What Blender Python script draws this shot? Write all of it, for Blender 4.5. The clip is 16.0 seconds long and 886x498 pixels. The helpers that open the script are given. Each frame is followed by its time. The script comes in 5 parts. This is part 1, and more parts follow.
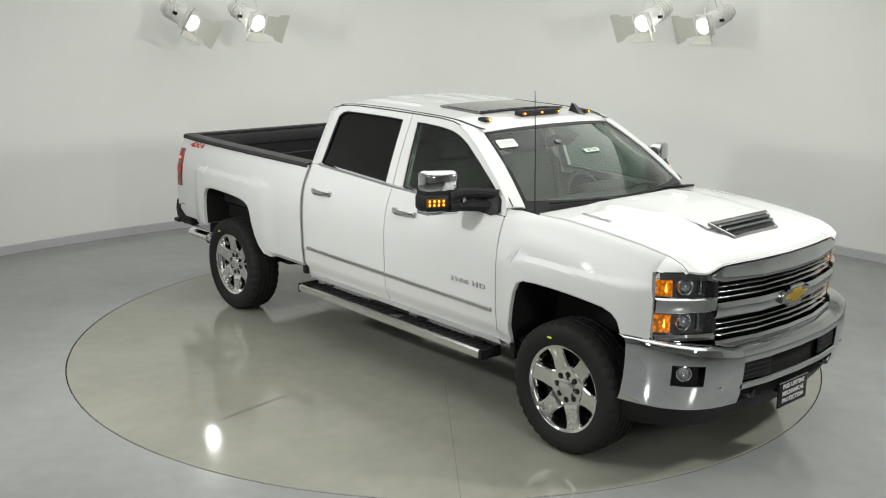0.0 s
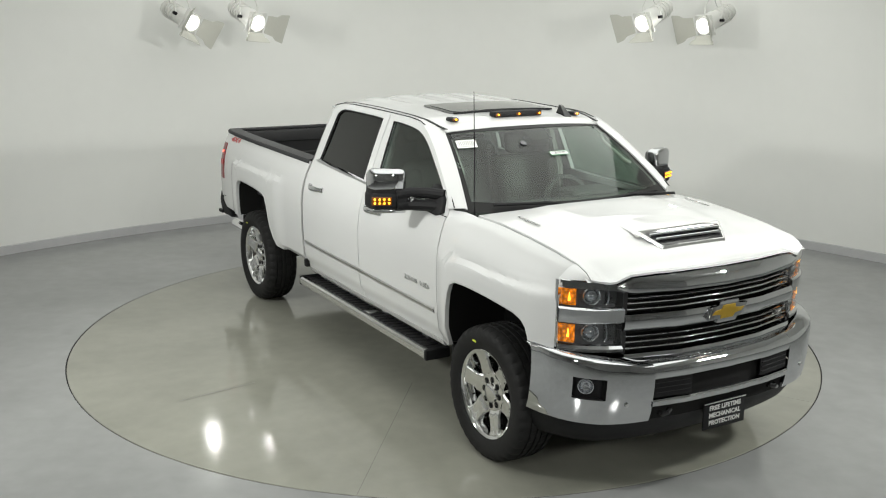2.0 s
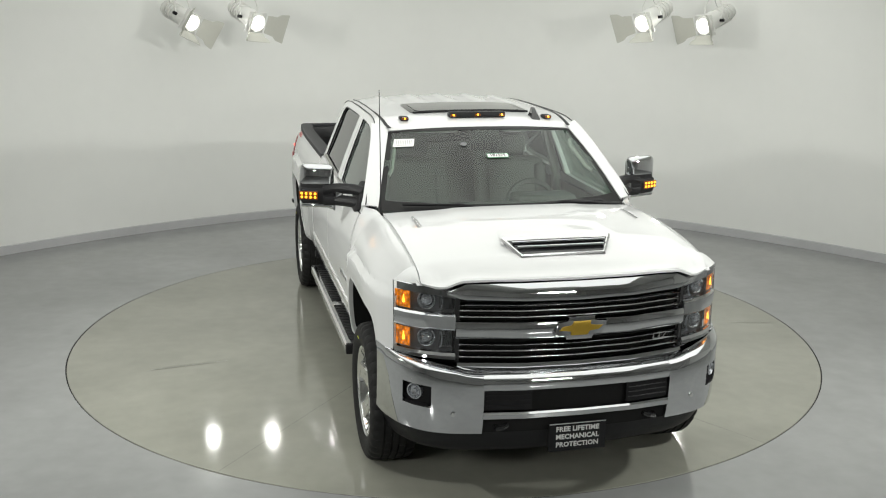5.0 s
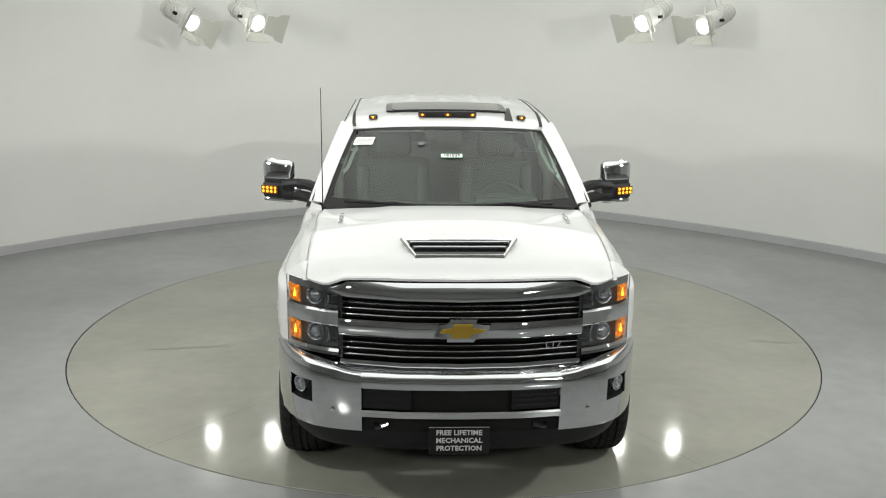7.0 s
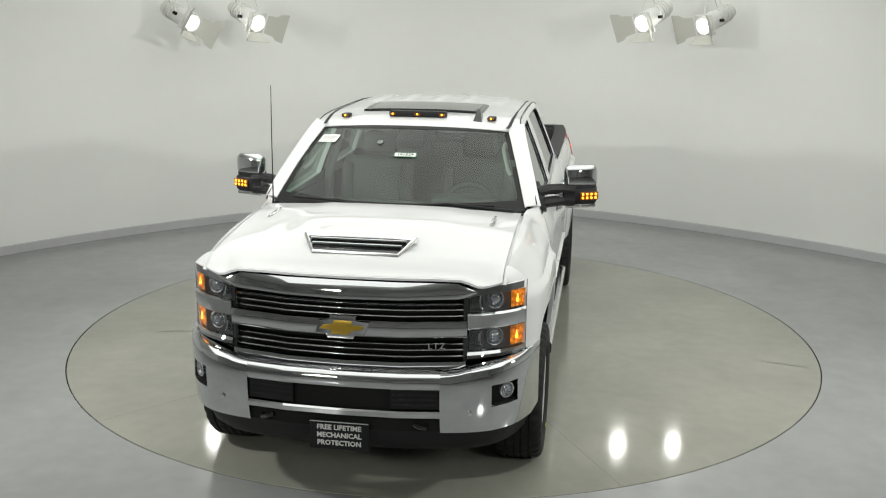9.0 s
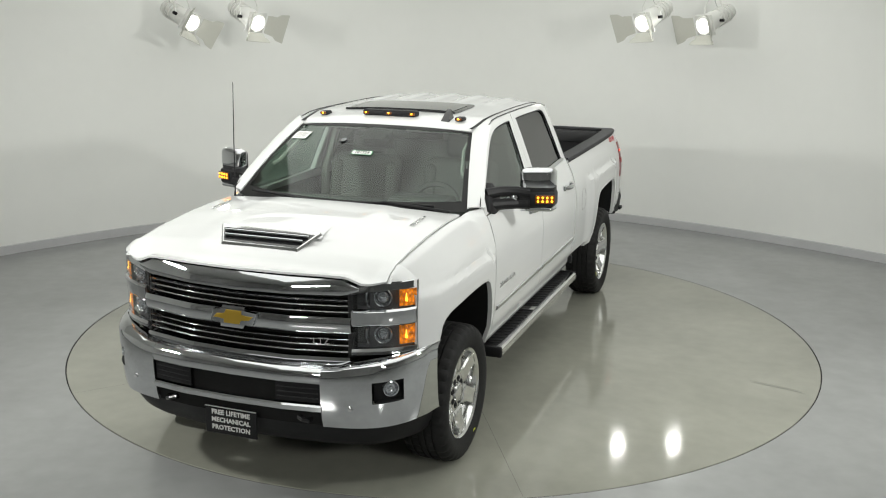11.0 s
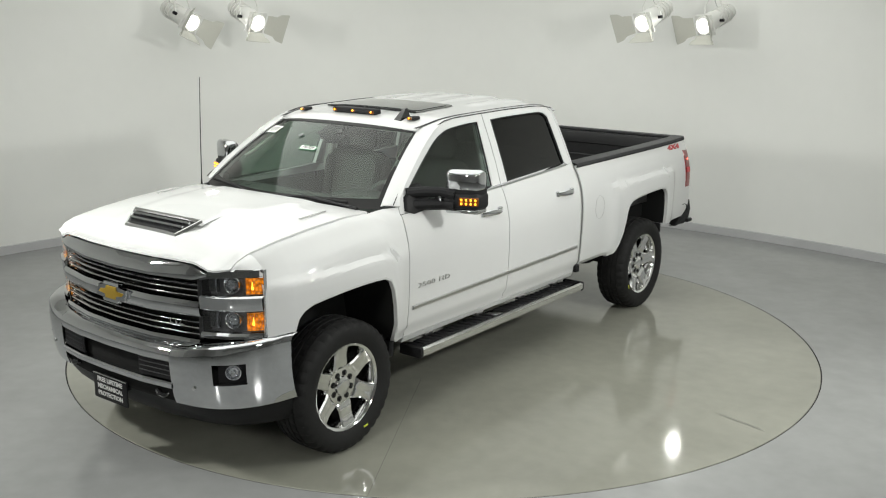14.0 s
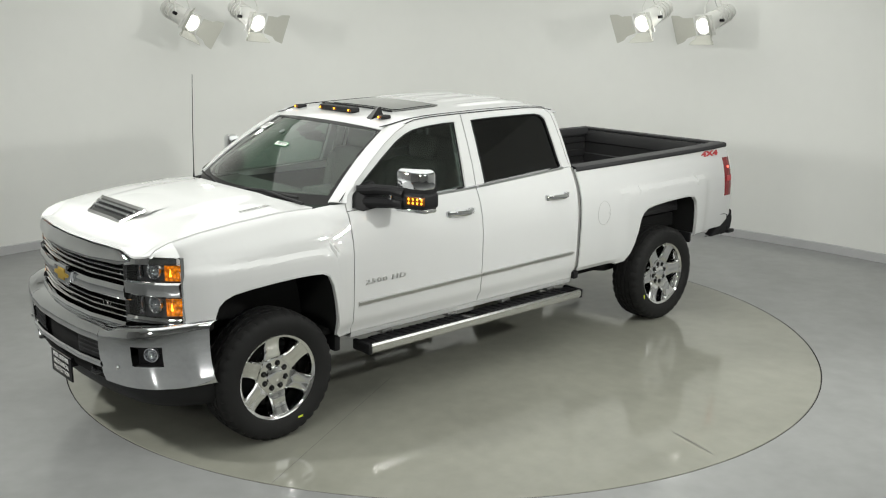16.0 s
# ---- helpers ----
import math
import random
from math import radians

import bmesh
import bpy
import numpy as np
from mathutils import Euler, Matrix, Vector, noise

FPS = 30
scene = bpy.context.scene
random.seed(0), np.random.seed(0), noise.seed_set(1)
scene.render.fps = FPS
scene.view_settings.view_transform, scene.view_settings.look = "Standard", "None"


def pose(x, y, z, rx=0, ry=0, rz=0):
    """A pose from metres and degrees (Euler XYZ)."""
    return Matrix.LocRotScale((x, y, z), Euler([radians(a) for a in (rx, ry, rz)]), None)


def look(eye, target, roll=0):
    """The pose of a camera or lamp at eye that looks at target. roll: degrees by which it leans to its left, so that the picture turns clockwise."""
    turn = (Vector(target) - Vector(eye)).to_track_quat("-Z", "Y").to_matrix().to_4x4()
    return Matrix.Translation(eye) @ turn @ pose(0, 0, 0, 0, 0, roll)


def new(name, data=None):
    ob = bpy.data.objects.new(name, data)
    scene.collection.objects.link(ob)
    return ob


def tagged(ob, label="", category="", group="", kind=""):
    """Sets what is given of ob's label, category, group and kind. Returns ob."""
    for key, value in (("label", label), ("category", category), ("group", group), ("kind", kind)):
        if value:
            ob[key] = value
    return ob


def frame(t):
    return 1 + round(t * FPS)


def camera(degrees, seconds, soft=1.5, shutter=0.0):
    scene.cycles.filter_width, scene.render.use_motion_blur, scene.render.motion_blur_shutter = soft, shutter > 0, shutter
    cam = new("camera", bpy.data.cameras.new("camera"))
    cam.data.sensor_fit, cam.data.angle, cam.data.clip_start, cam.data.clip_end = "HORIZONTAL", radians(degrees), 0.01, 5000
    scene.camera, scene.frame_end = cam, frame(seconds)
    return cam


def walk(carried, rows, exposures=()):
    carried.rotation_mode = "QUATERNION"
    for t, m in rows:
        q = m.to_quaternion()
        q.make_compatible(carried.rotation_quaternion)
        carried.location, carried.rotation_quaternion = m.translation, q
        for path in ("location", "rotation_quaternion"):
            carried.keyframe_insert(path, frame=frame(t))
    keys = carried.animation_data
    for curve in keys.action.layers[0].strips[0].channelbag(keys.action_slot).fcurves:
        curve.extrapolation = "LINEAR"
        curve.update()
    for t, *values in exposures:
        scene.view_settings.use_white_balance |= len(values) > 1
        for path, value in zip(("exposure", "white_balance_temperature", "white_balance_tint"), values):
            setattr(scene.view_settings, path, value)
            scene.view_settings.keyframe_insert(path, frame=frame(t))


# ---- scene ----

# ---------------------------------------------------------------- camera
cam = camera(48.1, 16.0, 1.1)
EYE = Vector((0.0, -7.9072, 2.5818))
PAN, PITCH = -0.0019, -0.2332
AIM = EYE + Vector((math.sin(PAN) * math.cos(PITCH), math.cos(PAN) * math.cos(PITCH), math.sin(PITCH))) * 8
walk(cam, [(0, look(EYE, AIM, 0.58)), (16, look(EYE, AIM, 0.58))])

# ---------------------------------------------------------------- light and exposure
scene.view_settings.exposure = 0.29
world = bpy.data.worlds.new("studio_air")
scene.world = world
world.use_nodes = True
world.node_tree.nodes["Background"].inputs[0].default_value = (0.5, 0.5, 0.48, 1)
world.node_tree.nodes["Background"].inputs[1].default_value = 0.02

SPOTS = [(-2.80, 3.28, 2.45), (-2.09, 3.33, 2.45), (2.13, 3.25, 2.49), (2.80, 3.25, 2.47),
         (-4.1, -3.0, 2.95), (-2.9, -7.3, 2.8), (2.9, -7.3, 2.8), (4.1, -3.0, 2.95)]
SPOT_ROLL = (22, 5, -4, -2, 0, 0, 0, 0)
SPOT_AIM = Vector((0.0, -0.2, 0.9))


def spot_target(p):
    """The spotlights at the back cross their beams over the turntable."""
    return Vector((1.4 if p[0] < 0 else -1.4, 0.0, 0.5)) if p[1] > 0 else SPOT_AIM


SPOT_WATTS = (2.5, 2.5, 2.5, 2.5, 54, 31, 29, 52)
FILL_SOFTBOX = (0.2, -0.5, 3.95, 6.4, 8.8)   # unseen softbox, added for top fill: centre, height, length and depth
FILL_WATTS = 166
CEILING = 4.3


def area_lamp(name, m, watts, sx, sy, disk, spread, colour=(0.98, 0.99, 0.94)):
    li = bpy.data.lights.new(name, "AREA")
    li.shape = "DISK" if disk else "RECTANGLE"
    li.size, li.size_y = sx, sy
    li.energy, li.color, li.spread = watts, colour, radians(spread)
    ob = new(name, li)
    ob.matrix_world = m
    return ob


for p, w in zip(SPOTS, SPOT_WATTS):
    p = Vector(p)
    d = (spot_target(p) - p).normalized()
    wide = p.y < 0
    area_lamp("spot_beam", look(p + d * (0.32 if wide else 0.03), spot_target(p)), w, (0.5 if p.y < -5 else 0.28) if wide else 0.14, 0.5, True, 140)
area_lamp("softbox_glow", pose(FILL_SOFTBOX[0], FILL_SOFTBOX[1], FILL_SOFTBOX[2] - 0.02), FILL_WATTS, FILL_SOFTBOX[3], FILL_SOFTBOX[4], False, 175, (0.97, 0.99, 0.95))

# ---------------------------------------------------------------- materials
def nodes_of(name):
    m = bpy.data.materials.new(name)
    m.use_nodes = True
    nt = m.node_tree
    return m, nt, nt.nodes["Principled BSDF"]


def add(nt, kind, **values):
    n = nt.nodes.new(kind)
    for k, v in values.items():
        n.inputs[k.replace("_", " ")].default_value = v
    return n


def surface(name, colour, rough=0.5, metal=0.0, coat=0.0, vary=0.0, grain=40.0, bump=0.0, bump_scale=200.0,
            rough_vary=0.0, blotch=2.0, spec=0.5):
    """Principled surface with large blotches and fine grain in colour, gloss and relief."""
    m, nt, b = nodes_of(name)
    b.inputs["Base Color"].default_value = (*colour, 1)
    b.inputs["Roughness"].default_value = rough
    b.inputs["Metallic"].default_value = metal
    b.inputs["Coat Weight"].default_value = coat
    b.inputs["Coat Roughness"].default_value = 0.03
    b.inputs["Specular IOR Level"].default_value = spec
    tc = nt.nodes.new("ShaderNodeTexCoord")
    link = nt.links.new
    if vary or rough_vary:
        big = add(nt, "ShaderNodeTexNoise", Scale=blotch, Detail=5.0)
        fine = add(nt, "ShaderNodeTexNoise", Scale=grain, Detail=3.0)
        link(tc.outputs["Object"], big.inputs["Vector"])
        link(tc.outputs["Object"], fine.inputs["Vector"])
        mixed = nt.nodes.new("ShaderNodeMath")
        mixed.operation = "MULTIPLY_ADD"
        mixed.inputs[1].default_value = 0.35
        link(fine.outputs[0], mixed.inputs[0])
        link(big.outputs[0], mixed.inputs[2])
        if vary:
            mr = add(nt, "ShaderNodeMapRange", From_Min=0.4, From_Max=0.95, To_Min=1 - vary, To_Max=1 + vary)
            link(mixed.outputs[0], mr.inputs["Value"])
            vm = nt.nodes.new("ShaderNodeVectorMath")
            vm.operation = "SCALE"
            vm.inputs[0].default_value = colour
            link(mr.outputs[0], vm.inputs["Scale"])
            link(vm.outputs[0], b.inputs["Base Color"])
        if rough_vary:
            mr = add(nt, "ShaderNodeMapRange", From_Min=0.4, From_Max=0.95, To_Min=max(0.02, rough - rough_vary), To_Max=rough + rough_vary)
            link(mixed.outputs[0], mr.inputs["Value"])
            link(mr.outputs[0], b.inputs["Roughness"])
    if bump:
        n = add(nt, "ShaderNodeTexNoise", Scale=bump_scale, Detail=2.0)
        link(tc.outputs["Object"], n.inputs["Vector"])
        bp = add(nt, "ShaderNodeBump", Strength=bump, Distance=0.002)
        link(n.outputs[0], bp.inputs["Height"])
        link(bp.outputs[0], b.inputs["Normal"])
    return m


def glass(name, tint, strength=1.0, facing=0.048):
    """Thin pane: tinted see-through with a mirror gloss that grows at grazing angles."""
    m, nt, b = nodes_of(name)
    nt.nodes.remove(b)
    tr = nt.nodes.new("ShaderNodeBsdfTransparent")
    tr.inputs[0].default_value = (*tint, 1)
    gl = nt.nodes.new("ShaderNodeBsdfGlossy")
    gl.inputs["Roughness"].default_value = 0.015
    gl.inputs["Color"].default_value = (strength, strength, strength, 1)
    lw = nt.nodes.new("ShaderNodeLayerWeight")
    lw.inputs[0].default_value = 0.5
    pw = nt.nodes.new("ShaderNodeMath")
    pw.operation = "POWER"
    pw.inputs[1].default_value = 5.0
    ma = nt.nodes.new("ShaderNodeMath")
    ma.operation = "MULTIPLY_ADD"
    ma.inputs[1].default_value, ma.inputs[2].default_value = 0.95, facing
    mx = nt.nodes.new("ShaderNodeMixShader")
    nt.links.new(lw.outputs["Facing"], pw.inputs[0])
    nt.links.new(pw.outputs[0], ma.inputs[0])
    nt.links.new(ma.outputs[0], mx.inputs[0])
    nt.links.new(tr.outputs[0], mx.inputs[1])
    nt.links.new(gl.outputs[0], mx.inputs[2])
    nt.links.new(mx.outputs[0], nt.nodes["Material Output"].inputs[0])
    return m


def glow(name, colour, strength, base=(0.8, 0.8, 0.8)):
    m, nt, b = nodes_of(name)
    b.inputs["Base Color"].default_value = (*base, 1)
    b.inputs["Roughness"].default_value = 0.25
    b.inputs["Emission Color"].default_value = (*colour, 1)
    b.inputs["Emission Strength"].default_value = strength
    return m


M_WALL = surface("wall_paint", (0.83, 0.835, 0.81), 0.55, vary=0.025, grain=6, blotch=0.5, bump=0.05, bump_scale=60, spec=0.3)
M_BASE = surface("baseboard_vinyl", (0.50, 0.50, 0.51), 0.5, vary=0.05)
M_CEIL = surface("ceiling_paint", (0.78, 0.78, 0.76), 0.85, vary=0.05)
M_DRAPE = surface("pale_drape", (0.56, 0.56, 0.55), 0.95, vary=0.1)
M_FLOOR = surface("grey_epoxy_floor", (0.265, 0.270, 0.268), 0.17, vary=0.15, grain=7, blotch=0.8, rough_vary=0.07, spec=0.45, bump=0.03, bump_scale=9)
M_DISC = surface("turntable_epoxy", (0.256, 0.256, 0.219), 0.080, vary=0.14, grain=9, blotch=1.1, rough_vary=0.04, spec=0.42, bump=0.03, bump_scale=8)
M_SCUFF = surface("scuff_marks", (0.15, 0.15, 0.135), 0.3, vary=0.2, grain=90)
M_SEAM = surface("coating_seam", (0.15, 0.15, 0.13), 0.06)
# near-black for pit and gap ring: the gap's shade put into colour
M_GAP = surface("gap_black", (0.012, 0.012, 0.012), 0.85, spec=0.15)
M_WHITE = surface("white_car_paint", (0.605, 0.610, 0.610), 0.45, coat=1.0, vary=0.012, grain=300, blotch=3, spec=0.2)
M_CHROME = surface("chrome", (0.62, 0.63, 0.645), 0.035, 1.0)
M_CHROME2 = surface("polished_alloy", (0.82, 0.82, 0.82), 0.07, 1.0, rough_vary=0.03)
M_SATIN = surface("satin_metal_trim", (0.55, 0.55, 0.55), 0.28, 1.0, vary=0.05)
M_STEP = surface("brushed_step_metal", (0.74, 0.74, 0.74), 0.2, 1.0, vary=0.06, grain=120)
M_BLACK = surface("black_plastic", (0.013, 0.013, 0.014), 0.5, vary=0.15, bump=0.15, bump_scale=500, spec=0.18)
M_GLOSS = surface("gloss_black_trim", (0.015, 0.015, 0.016), 0.15, coat=0.5)
M_FRIT = surface("printed_glass_border", (0.010, 0.010, 0.010), 0.4, spec=0.25)
M_SUNGLASS = surface("smoked_roof_glass", (0.075, 0.078, 0.078), 0.06, coat=1.0, spec=0.8)
M_DARK = surface("dark_underbody", (0.013, 0.013, 0.013), 0.8, vary=0.2, spec=0.12)
M_SMOKE = surface("dark_lamp_housing", (0.11, 0.11, 0.115), 0.3, 0.4, vary=0.1)
M_TYRE = surface("tyre_rubber", (0.017, 0.017, 0.017), 0.65, vary=0.2, grain=80, bump=0.2, bump_scale=350, spec=0.16)
M_LINER = surface("bed_liner", (0.018, 0.018, 0.019), 0.55, vary=0.2, bump=0.5, bump_scale=260)
M_RAIL = surface("bed_rail_plastic", (0.035, 0.035, 0.037), 0.6, vary=0.1, bump=0.2, bump_scale=400, spec=0.15)
M_SEAT = surface("grey_leather", (0.050, 0.051, 0.047), 0.6, vary=0.08)
M_DASH = surface("dark_dashboard", (0.046, 0.047, 0.045), 0.6, vary=0.1)
M_TRIMIN = surface("grey_headliner", (0.33, 0.33, 0.31), 0.9, vary=0.05)
M_PAPER = surface("white_paper", (0.82, 0.82, 0.80), 0.6)
M_GREEN = surface("green_sticker_border", (0.10, 0.32, 0.16), 0.6)
M_INK = surface("black_ink", (0.02, 0.02, 0.02), 0.6)
M_STICKER = surface("faded_sticker", (0.17, 0.18, 0.18), 0.6)
M_GREYINK = surface("grey_print", (0.35, 0.35, 0.35), 0.6)
M_RED = surface("red_decal", (0.45, 0.012, 0.02), 0.35, coat=0.5)
M_GOLD = surface("gold_emblem", (0.52, 0.34, 0.05), 0.34, 0.75, vary=0.08, grain=150)
M_TEXT = surface("white_lettering", (0.55, 0.55, 0.54), 0.5)
M_YELLOW = surface("yellow_tyre_paint", (0.65, 0.70, 0.05), 0.7)
M_SPOT = surface("white_lamp_enamel", (0.72, 0.72, 0.69), 0.45, vary=0.04)
M_FLAP = surface("barn_door_enamel", (0.52, 0.52, 0.47), 0.5, vary=0.04)
M_CABLE = surface("grey_cable", (0.45, 0.45, 0.44), 0.5)
M_LENSGLOW = glow("lit_lamp_lens", (1.0, 0.98, 0.93), 3.5)
M_AMBER = glow("lit_amber_lens", (1.0, 0.30, 0.008), 0.4, (0.52, 0.15, 0.004))
_nt = M_AMBER.node_tree
_tc = _nt.nodes.new("ShaderNodeTexCoord")
_vo = add(_nt, "ShaderNodeTexVoronoi", Scale=48.0)
_mr = add(_nt, "ShaderNodeMapRange", From_Min=0.0, From_Max=0.7, To_Min=0.95, To_Max=0.0)
_nt.links.new(_tc.outputs["Object"], _vo.inputs["Vector"])
_nt.links.new(_vo.outputs["Distance"], _mr.inputs["Value"])
_nt.links.new(_mr.outputs[0], _nt.nodes["Principled BSDF"].inputs["Emission Strength"])
M_AMBERCAP = surface("dark_amber_marker_lens", (0.16, 0.05, 0.006), 0.15, coat=0.6)
M_BULB = glow("lit_amber_bulb", (1.0, 0.42, 0.03), 3.0, (0.8, 0.4, 0.02))
M_PLATE = surface("black_plate_plastic", (0.010, 0.010, 0.011), 0.45, vary=0.1, spec=0.2)
M_LED = glow("lit_amber_led", (1.0, 0.36, 0.02), 2.2, (0.8, 0.4, 0.02))
M_TAIL = glow("red_tail_lens", (0.9, 0.02, 0.02), 0.03, (0.15, 0.005, 0.009))
M_TAILLIT = glow("lit_red_bulb", (1.0, 0.10, 0.06), 4.0, (0.6, 0.02, 0.02))
M_GLASS = glass("windscreen_glass", (0.55, 0.70, 0.60), 1.0, 0.06)
M_SIDEGLASS = glass("side_glass", (0.47, 0.53, 0.50), 1.0, 0.08)
M_PRIVACY = glass("privacy_glass", (0.10, 0.11, 0.11), 1.0, 0.07)
M_LAMPGLASS = glass("lamp_cover_glass", (0.93, 0.94, 0.95))


# ---------------------------------------------------------------- mesh tools
def finish(bm, sharp=35):
    bmesh.ops.recalc_face_normals(bm, faces=bm.faces)
    lim = radians(sharp)
    for f in bm.faces:
        f.smooth = True
    for e in bm.edges:
        if len(e.link_faces) == 2:
            e.smooth = e.calc_face_angle(0.0) < lim


def mesh_of(name, bm, material, sharp=35):
    finish(bm, sharp)
    me = bpy.data.meshes.new(name)
    bm.to_mesh(me)
    bm.free()
    me.materials.append(material)
    return me


OFF = Vector((2.2136, -0.0333, 0.0))   # the front axle's place from the turntable's axis
TRUCK = None


def part(name, bm, material, parent, label="", sharp=35):
    """One mesh object under a thing or a part."""
    ob = new(name, mesh_of(name, bm, material, sharp))
    ob.parent = parent
    if parent is TRUCK:
        ob.location = OFF
    if label:
        ob["label"] = label
    return ob


def thing(name, label, category, group="", m=None):
    ob = new(name)
    ob.empty_display_size = 0.2
    if m is not None:
        ob.matrix_world = m
    return tagged(ob, label, category, group)


def structure(name, bm, material, label, category, sharp=35):
    return tagged(new(name, mesh_of(name, bm, material, sharp)), label, category, kind="structure")


def mirror_y(bm):
    bmesh.ops.scale(bm, vec=(1, -1, 1), verts=bm.verts)
    bmesh.ops.reverse_faces(bm, faces=bm.faces)
    return bm


def both(name, make, material, parent=None, label="", sharp=35):
    """The left part and its mirror twin on the right."""
    return [part(name, make(), material, parent or TRUCK, label, sharp),
            part(name, mirror_y(make()), material, parent or TRUCK, label, sharp)]


def sheet(rows, thick=0.0, bm=None):
    """Quads through rows of points, with a thickness if one is given."""
    bm = bm or bmesh.new()
    vs = [[bm.verts.new(p) for p in r] for r in rows]
    fs = []
    for a, b in zip(vs, vs[1:]):
        for i in range(len(a) - 1):
            q = [a[i], a[i + 1], b[i + 1], b[i]]
            fs.append(bm.faces.new(q))
    if thick:
        bmesh.ops.recalc_face_normals(bm, faces=fs)
        bmesh.ops.solidify(bm, geom=fs, thickness=thick)
    return bm


def box(c, s, bev=0.0, bm=None, m=None, seg=2):
    bm = bm or bmesh.new()
    mat = (m or Matrix()) @ Matrix.Translation(c) @ Matrix.Diagonal((*s, 1))
    r = bmesh.ops.create_cube(bm, size=1, matrix=mat)
    if bev:
        es = list({e for v in r["verts"] for e in v.link_edges})
        bmesh.ops.bevel(bm, geom=es, offset=bev, segments=seg, affect="EDGES", profile=0.5)
    return bm


def prism(pts, place, w0, w1, bev=0.0, bm=None):
    """A polygon pts (u, v), put at place(u, v, w), from w0 to w1."""
    bm = bm or bmesh.new()
    a = [bm.verts.new(place(u, v, w0)) for u, v in pts]
    b = [bm.verts.new(place(u, v, w1)) for u, v in pts]
    n = len(pts)
    bm.faces.new(a[::-1])
    top = bm.faces.new(b)
    for i in range(n):
        bm.faces.new((a[i], a[(i + 1) % n], b[(i + 1) % n], b[i]))
    if bev:
        bmesh.ops.bevel(bm, geom=list(top.edges), offset=bev, segments=2, affect="EDGES", profile=0.5)
    return bm


def tube(path, r, n=8, bm=None, taper=None):
    bm = bm or bmesh.new()
    path = [Vector(p) for p in path]
    rings = []
    for i, p in enumerate(path):
        d = (path[min(i + 1, len(path) - 1)] - path[max(i - 1, 0)]).normalized()
        u = d.orthogonal().normalized() if abs(d.z) < 0.95 else Vector((1, 0, 0))
        if abs(d.z) < 0.95:
            u = d.cross(Vector((0, 0, 1))).normalized()
        v = d.cross(u).normalized()
        rr = r if taper is None else r * taper[i]
        rings.append([bm.verts.new(p + rr * (math.cos(k * math.tau / n) * u + math.sin(k * math.tau / n) * v)) for k in range(n)])
    for a, b in zip(rings, rings[1:]):
        for k in range(n):
            bm.faces.new((a[k], a[(k + 1) % n], b[(k + 1) % n], b[k]))
    bm.faces.new(rings[0][::-1])
    bm.faces.new(rings[-1])
    return bm


def lathe(profile, n=48, axis="Y", bm=None, at=(0, 0, 0), closed=False):
    """Profile points (radius, along) turned about an axis."""
    bm = bm or bmesh.new()
    at = Vector(at)
    rings = []
    for r, h in profile:
        ring = []
        for k in range(n):
            a = k * math.tau / n
            c, s = r * math.cos(a), r * math.sin(a)
            p = {"Y": (c, h, s), "Z": (c, s, h), "X": (h, c, s)}[axis]
            ring.append(bm.verts.new(at + Vector(p)))
        rings.append(ring)
    pairs = list(zip(rings, rings[1:])) + ([(rings[-1], rings[0])] if closed else [])
    for a, b in pairs:
        for k in range(n):
            bm.faces.new((a[k], a[(k + 1) % n], b[(k + 1) % n], b[k]))
    if not closed:
        for ring, (r, h) in ((rings[0], profile[0]), (rings[-1], profile[-1])):
            if r < 0.5:
                bm.faces.new(ring)
    return bm


def lerp_at(x, table):
    """Piecewise straight interpolation in a table of (x, value), x rising."""
    return float(np.interp(x, [a for a, _ in table], [b for _, b in table]))


def soft(x):
    x = min(1.0, max(0.0, x))
    return x * x * (3 - 2 * x)


def lettering(name, text, size, m, material, parent, depth=0.003, label="", bold=0.0, shear=0.0, spacing=1.0):
    """Raised letters from the built-in font, centred on m's origin, reading along m's x axis."""
    cu = bpy.data.curves.new(name, "FONT")
    cu.body, cu.size, cu.extrude, cu.align_x, cu.align_y = text, size, depth, "CENTER", "CENTER"
    cu.offset, cu.shear, cu.space_character, cu.resolution_u = bold, shear, spacing, 2
    tmp = new(name + "_curve", cu)
    dg = bpy.context.evaluated_depsgraph_get()
    me = bpy.data.meshes.new_from_object(tmp.evaluated_get(dg))
    bpy.data.objects.remove(tmp)
    bpy.data.curves.remove(cu)
    me.transform(m)
    me.materials.clear()
    me.materials.append(material)
    ob = new(name, me)
    ob.parent = parent
    if parent is TRUCK:
        ob.location = OFF
    if label:
        ob["label"] = label
    return ob


def basis(origin, xdir, ydir):
    """A pose from an origin and the directions of its x and y axes."""
    x = Vector(xdir).normalized()
    y = Vector(ydir)
    y = (y - y.dot(x) * x).normalized()
    z = x.cross(y)
    m = Matrix((x, y, z)).transposed().to_4x4()
    m.translation = Vector(origin)
    return m


# ---------------------------------------------------------------- the round studio
CX, CY, CR, CB, CN = 0.03, -2.75, 7.25, 8.18, 1.6   # the wall's rounded plan: centre, half width, depth, roundness
R_DISC = 2.955


